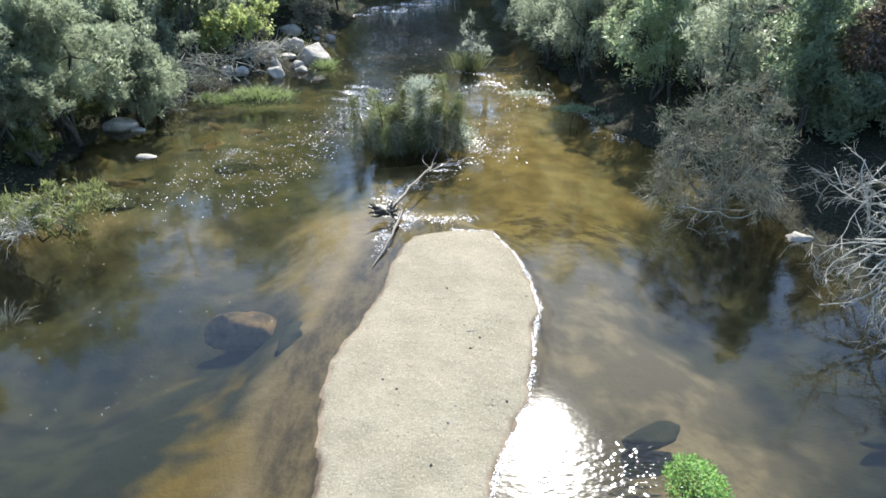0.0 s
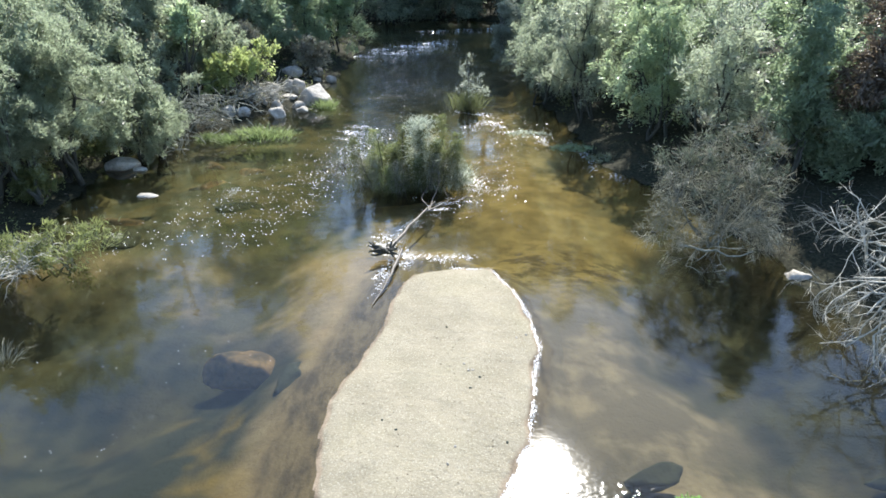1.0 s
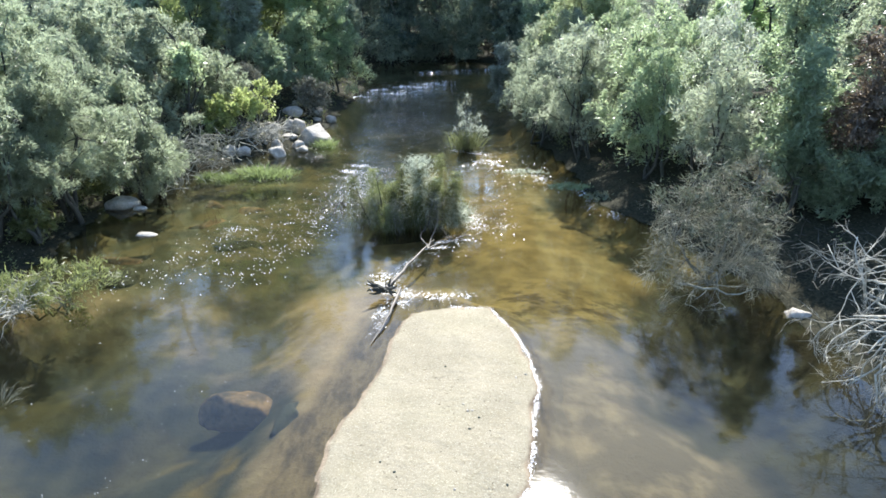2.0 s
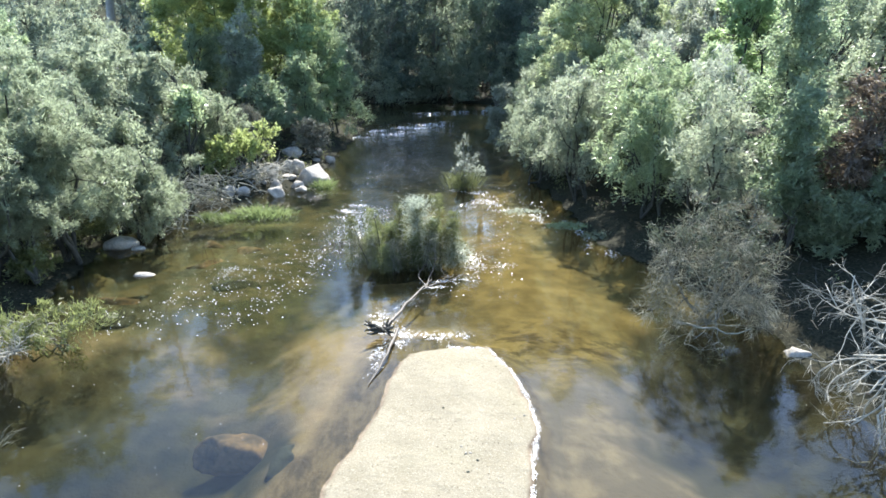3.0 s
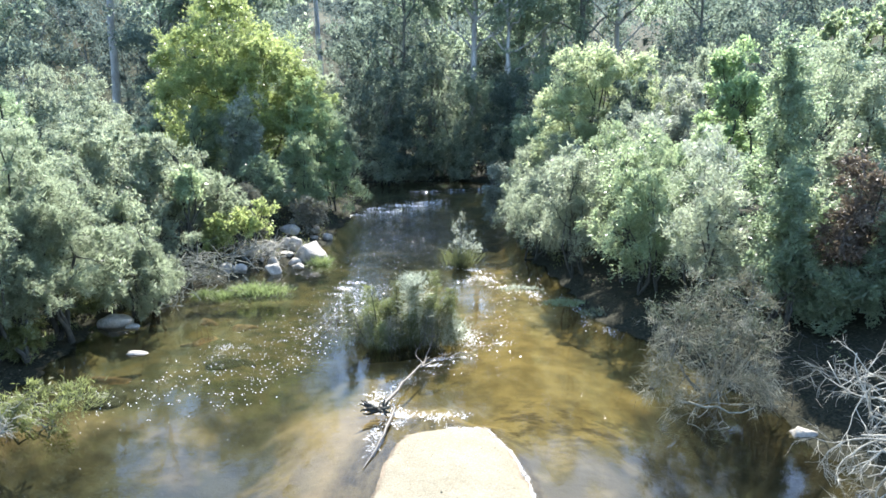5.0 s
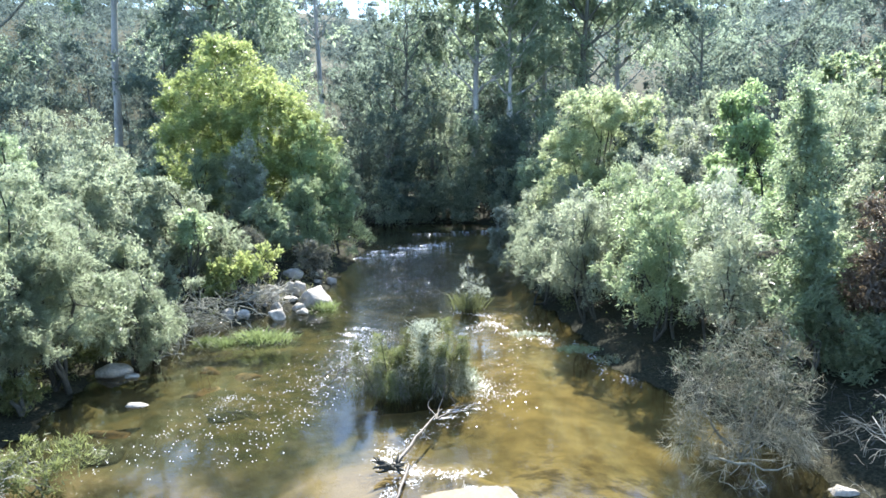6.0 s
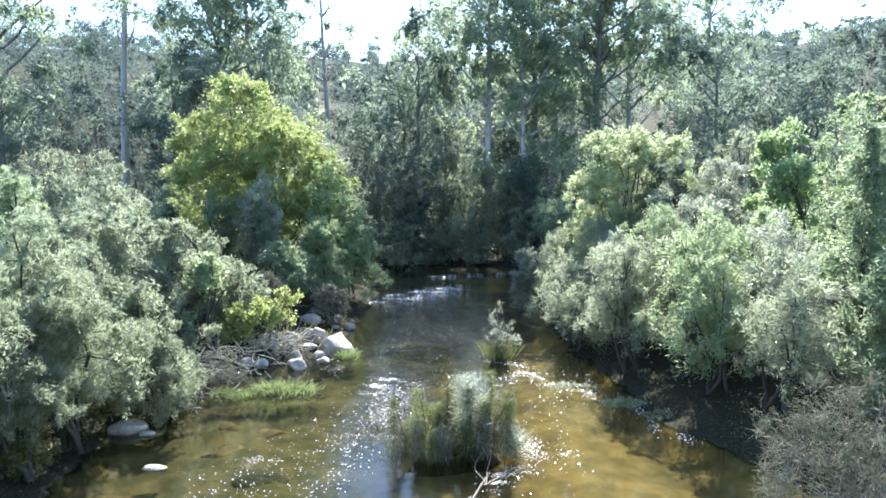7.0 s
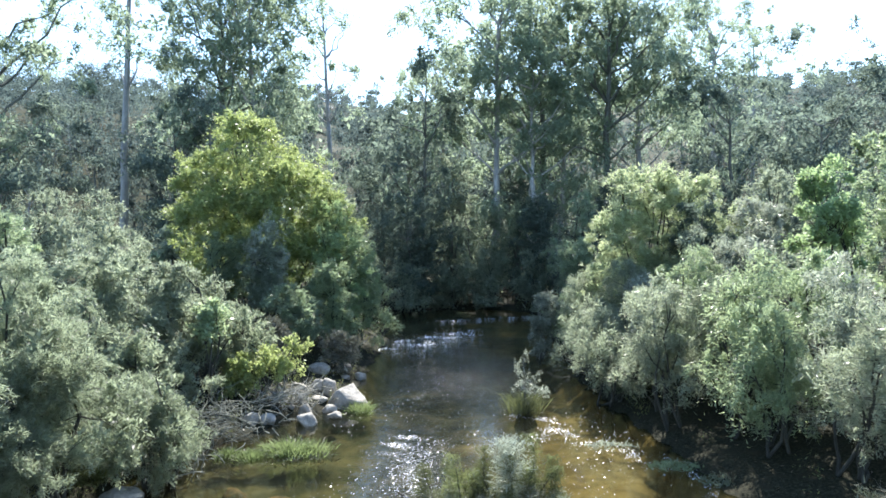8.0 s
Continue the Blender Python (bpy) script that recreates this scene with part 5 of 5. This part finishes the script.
# ---- loose cover ----
def litter(seed, n, bare):
    """Small leaves and low herbs over the banks; bare: how much of it lies on the shaded near east bank."""
    rng = np.random.default_rng(seed)
    y = rng.uniform(6, 60, n)
    side = rng.random(n) < 0.5
    edge = np.where(side, np.interp(y, LEFT[:, 0], LEFT[:, 1]), np.interp(y, RIGHT[:, 0], RIGHT[:, 1]))
    x = edge + np.where(side, -1, 1) * (0.25 + 9 * rng.random(n) ** 1.4)
    p = np.stack([x, y, height(x, y) + 0.01], 1)
    return rng, p[(p[:, 2] > 0.06) & ((x < 0) | (y > 27) | (rng.random(n) < bare))]


rng, p = litter(500, 3600, 0.5)
g = Geo()
leaves(g, rng, p, rng.normal(size=p.shape) * (1, 1, 0.15), 0.10, 0.035)
tagged(new("leaf_litter", g.mesh("leaf_litter", M_RUST)), "dry brown fallen leaves scattered over the dark banks", "leaves", kind="stuff")
rng, p = litter(501, 1700, 0.06)
g = Geo()
q = (p[:, None] + np.abs(rng.normal(size=(len(p), 22, 3))) * (0, 0, 0.35) + rng.normal(size=(len(p), 22, 3)) * (0.11, 0.11, 0.04)).reshape(-1, 3)
leaves(g, rng, q, rng.normal(size=q.shape) + (0, 0, 0.3), 0.085, 0.028)
tagged(new("undergrowth", g.mesh("undergrowth", M_LOWGREEN)), "low scrubby undergrowth along the banks", "undergrowth", kind="stuff")

# bits on the sand
rng = np.random.default_rng(502)
g = Geo()
q = np.stack([rng.uniform(-1.9, 1.5, 1500), rng.uniform(5, 13.5, 1500)], 1)
q = q[(off_bar(q[:, 0], q[:, 1]) > 0.12) & (gaps(np.concatenate([q, q[:, :1] * 0], 1), rng, 1.6) > rng.normal(0, 1.2, len(q)))]
q = np.concatenate([q, bar_height(q[:, 0], q[:, 1])[:, None] + 0.004], 1)
leaves(g, rng, q, rng.normal(size=q.shape) * (1, 1, 0.12), 0.032, 0.014)
tagged(new("sand_litter", g.mesh("sand_litter", M_RUST)), "tiny leaf and bark scraps strewn on the sand", "litter", kind="stuff")
for k in range(16):
    s = int(rng.integers(0, len(q)))
    stone("pebble", "small grey pebble lying on the sand", q[s, 0], q[s, 1], q[s, 2], (0.03, 0.022, 0.016), 30 * k, 60 + k, M_DARKROCK if k % 2 else M_GRANITE, 0.3, 1, "pebbles on the sand bar")


# water weed
def weed_mat(x, y, rx, ry, n, seed, mat, label, z=0.02, leaf=(0.05, 0.03), flat=0.06):
    rng = np.random.default_rng(seed)
    a, r = rng.uniform(0, 6.28, n), np.sqrt(rng.random(n)) * (1 + 0.18 * np.sin(rng.uniform(0, 6.28) + 3 * rng.random(n)))
    p = np.stack([rx * r * np.cos(a), ry * r * np.sin(a), flat * (1 - r * r) * rng.random(n)], 1)
    if rx > 0.4:
        p = p[gaps(p * (1, 1, 0), rng, 0.4) > 0.1]
    g = Geo()
    leaves(g, rng, p, rng.normal(size=p.shape) + (0, 0, 0.5), *leaf)
    ob = new("water_weed", g.mesh("water_weed", mat))
    ob.location = (x, y, z)
    return tagged(ob, label, "water weed", kind="stuff" if rx > 0.4 else "")


weed_mat(3.35, 6.45, 0.36, 0.5, 3600, 510, M_MOSS, "cushion of bright green weed in the shallows", 0.01, (0.05, 0.03), 0.14)
weed_mat(3.5, 22.7, 0.9, 0.4, 1200, 511, M_FRESH, "trailing green weed on the riffle", 0.02, (0.12, 0.03))
weed_mat(1.9, 24.5, 0.9, 0.3, 700, 512, M_SILVER, "pale trailing weed on the riffle", 0.02, (0.14, 0.03))
weed_mat(4.4, 21.6, 0.6, 0.4, 900, 513, M_OLIVE, "olive weed at the bank's edge", 0.02, (0.14, 0.03))


# white water, with white flecks standing in for sun glints
def foam(seed, spots, size):
    """Flecks of white water, and flecks standing in for sun glints, round the given stretches: (x, y, x, y, width,
    count).
    """
    rng = np.random.default_rng(seed)
    g = Geo()
    for ax, ay, bx, by, w, n in spots:
        n = int(n * 4.5)
        s = rng.random((n, 1))
        p = np.array([[ax, ay]]) * (1 - s) + np.array([[bx, by]]) * s + rng.normal(0, w, (n, 2))
        q = np.concatenate([p, rng.uniform(0.006, 0.02, (n, 1))], 1)
        q = q[gaps(q * (1.0, 1.6, 0), rng, max(w * 4.5, 0.7)) > rng.normal(0.8, 1.0, len(q))]
        leaves(g, rng, q, rng.normal(size=q.shape) * (1, 0.5, 0.08), size, size * 0.5, True)
    return g


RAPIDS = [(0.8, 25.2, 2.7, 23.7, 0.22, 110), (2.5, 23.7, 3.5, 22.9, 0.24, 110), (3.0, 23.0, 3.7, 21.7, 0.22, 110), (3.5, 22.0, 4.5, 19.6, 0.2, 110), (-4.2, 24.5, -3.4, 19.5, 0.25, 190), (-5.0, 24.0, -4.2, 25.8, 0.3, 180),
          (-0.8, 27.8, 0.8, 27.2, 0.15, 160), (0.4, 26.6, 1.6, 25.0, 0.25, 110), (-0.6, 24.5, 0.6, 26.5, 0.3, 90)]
tagged(new("riffle_foam_glints", foam(520, RAPIDS, 0.045).mesh("riffle_foam_glints", M_FOAM_GLINT)), "white flecks of broken water and painted sun glints on the riffles", "foam", kind="stuff")
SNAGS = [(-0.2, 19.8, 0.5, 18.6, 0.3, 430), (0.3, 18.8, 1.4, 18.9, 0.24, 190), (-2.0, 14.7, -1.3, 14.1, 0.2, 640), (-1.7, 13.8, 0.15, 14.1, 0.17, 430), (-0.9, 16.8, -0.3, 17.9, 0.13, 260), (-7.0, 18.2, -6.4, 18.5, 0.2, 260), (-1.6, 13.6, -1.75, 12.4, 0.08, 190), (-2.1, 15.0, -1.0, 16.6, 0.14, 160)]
tagged(new("snag_foam_glints", foam(524, SNAGS, 0.023).mesh("snag_foam_glints", M_FOAM_GLINT)), "fine white flecks of foam and painted sun glints over snags and the bar", "foam", kind="stuff")
# Mostly stand-ins for sun glints, with some foam at the log.
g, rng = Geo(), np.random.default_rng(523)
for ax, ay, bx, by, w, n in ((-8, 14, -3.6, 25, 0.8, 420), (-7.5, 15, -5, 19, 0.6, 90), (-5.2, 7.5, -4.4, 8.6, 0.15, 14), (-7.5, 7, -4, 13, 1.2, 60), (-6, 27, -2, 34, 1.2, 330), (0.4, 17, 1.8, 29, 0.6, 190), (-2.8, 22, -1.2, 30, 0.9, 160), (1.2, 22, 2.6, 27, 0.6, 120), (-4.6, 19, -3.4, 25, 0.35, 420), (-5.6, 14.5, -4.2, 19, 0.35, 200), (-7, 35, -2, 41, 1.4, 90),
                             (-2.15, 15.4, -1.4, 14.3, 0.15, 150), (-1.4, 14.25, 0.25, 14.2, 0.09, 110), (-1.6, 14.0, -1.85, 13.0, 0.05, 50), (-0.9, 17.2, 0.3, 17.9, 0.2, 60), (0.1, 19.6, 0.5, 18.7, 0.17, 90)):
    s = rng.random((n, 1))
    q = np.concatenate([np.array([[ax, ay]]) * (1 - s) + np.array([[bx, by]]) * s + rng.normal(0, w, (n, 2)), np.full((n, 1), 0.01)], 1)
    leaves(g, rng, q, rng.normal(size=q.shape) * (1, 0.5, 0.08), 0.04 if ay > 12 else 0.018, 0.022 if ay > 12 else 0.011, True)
tagged(new("glints_and_foam", g.mesh("glints_and_foam", M_FOAM_GLINT)), "scattered white flecks on the current, painted sun glints and some foam", "foam", kind="stuff")
FAR = [(-7.0, 41, -3.6, 45, 0.7, 330), (-6.5, 43.5, -2.0, 47.0, 0.6, 180), (-5, 51.6, 1.8, 53.2, 0.25, 70)]
tagged(new("rapid_foam", foam(521, FAR, 0.12).mesh("rapid_foam", M_FOAM_GLINT)), "white water and glints of a small rapid", "foam", kind="stuff")
# White rim standing in for glints at the water's edge.
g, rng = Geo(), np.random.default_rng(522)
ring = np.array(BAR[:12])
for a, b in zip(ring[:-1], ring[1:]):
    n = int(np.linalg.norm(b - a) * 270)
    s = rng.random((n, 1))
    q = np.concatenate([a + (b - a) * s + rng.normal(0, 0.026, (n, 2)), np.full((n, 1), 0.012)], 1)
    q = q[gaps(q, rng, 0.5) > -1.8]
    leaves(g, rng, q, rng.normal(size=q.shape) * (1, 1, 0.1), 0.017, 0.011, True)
tagged(new("bar_edge_glints", g.mesh("bar_edge_glints", M_FOAM_GLINT)), "thin rim of white flecks painted as glints along the sand bar", "foam", kind="stuff")
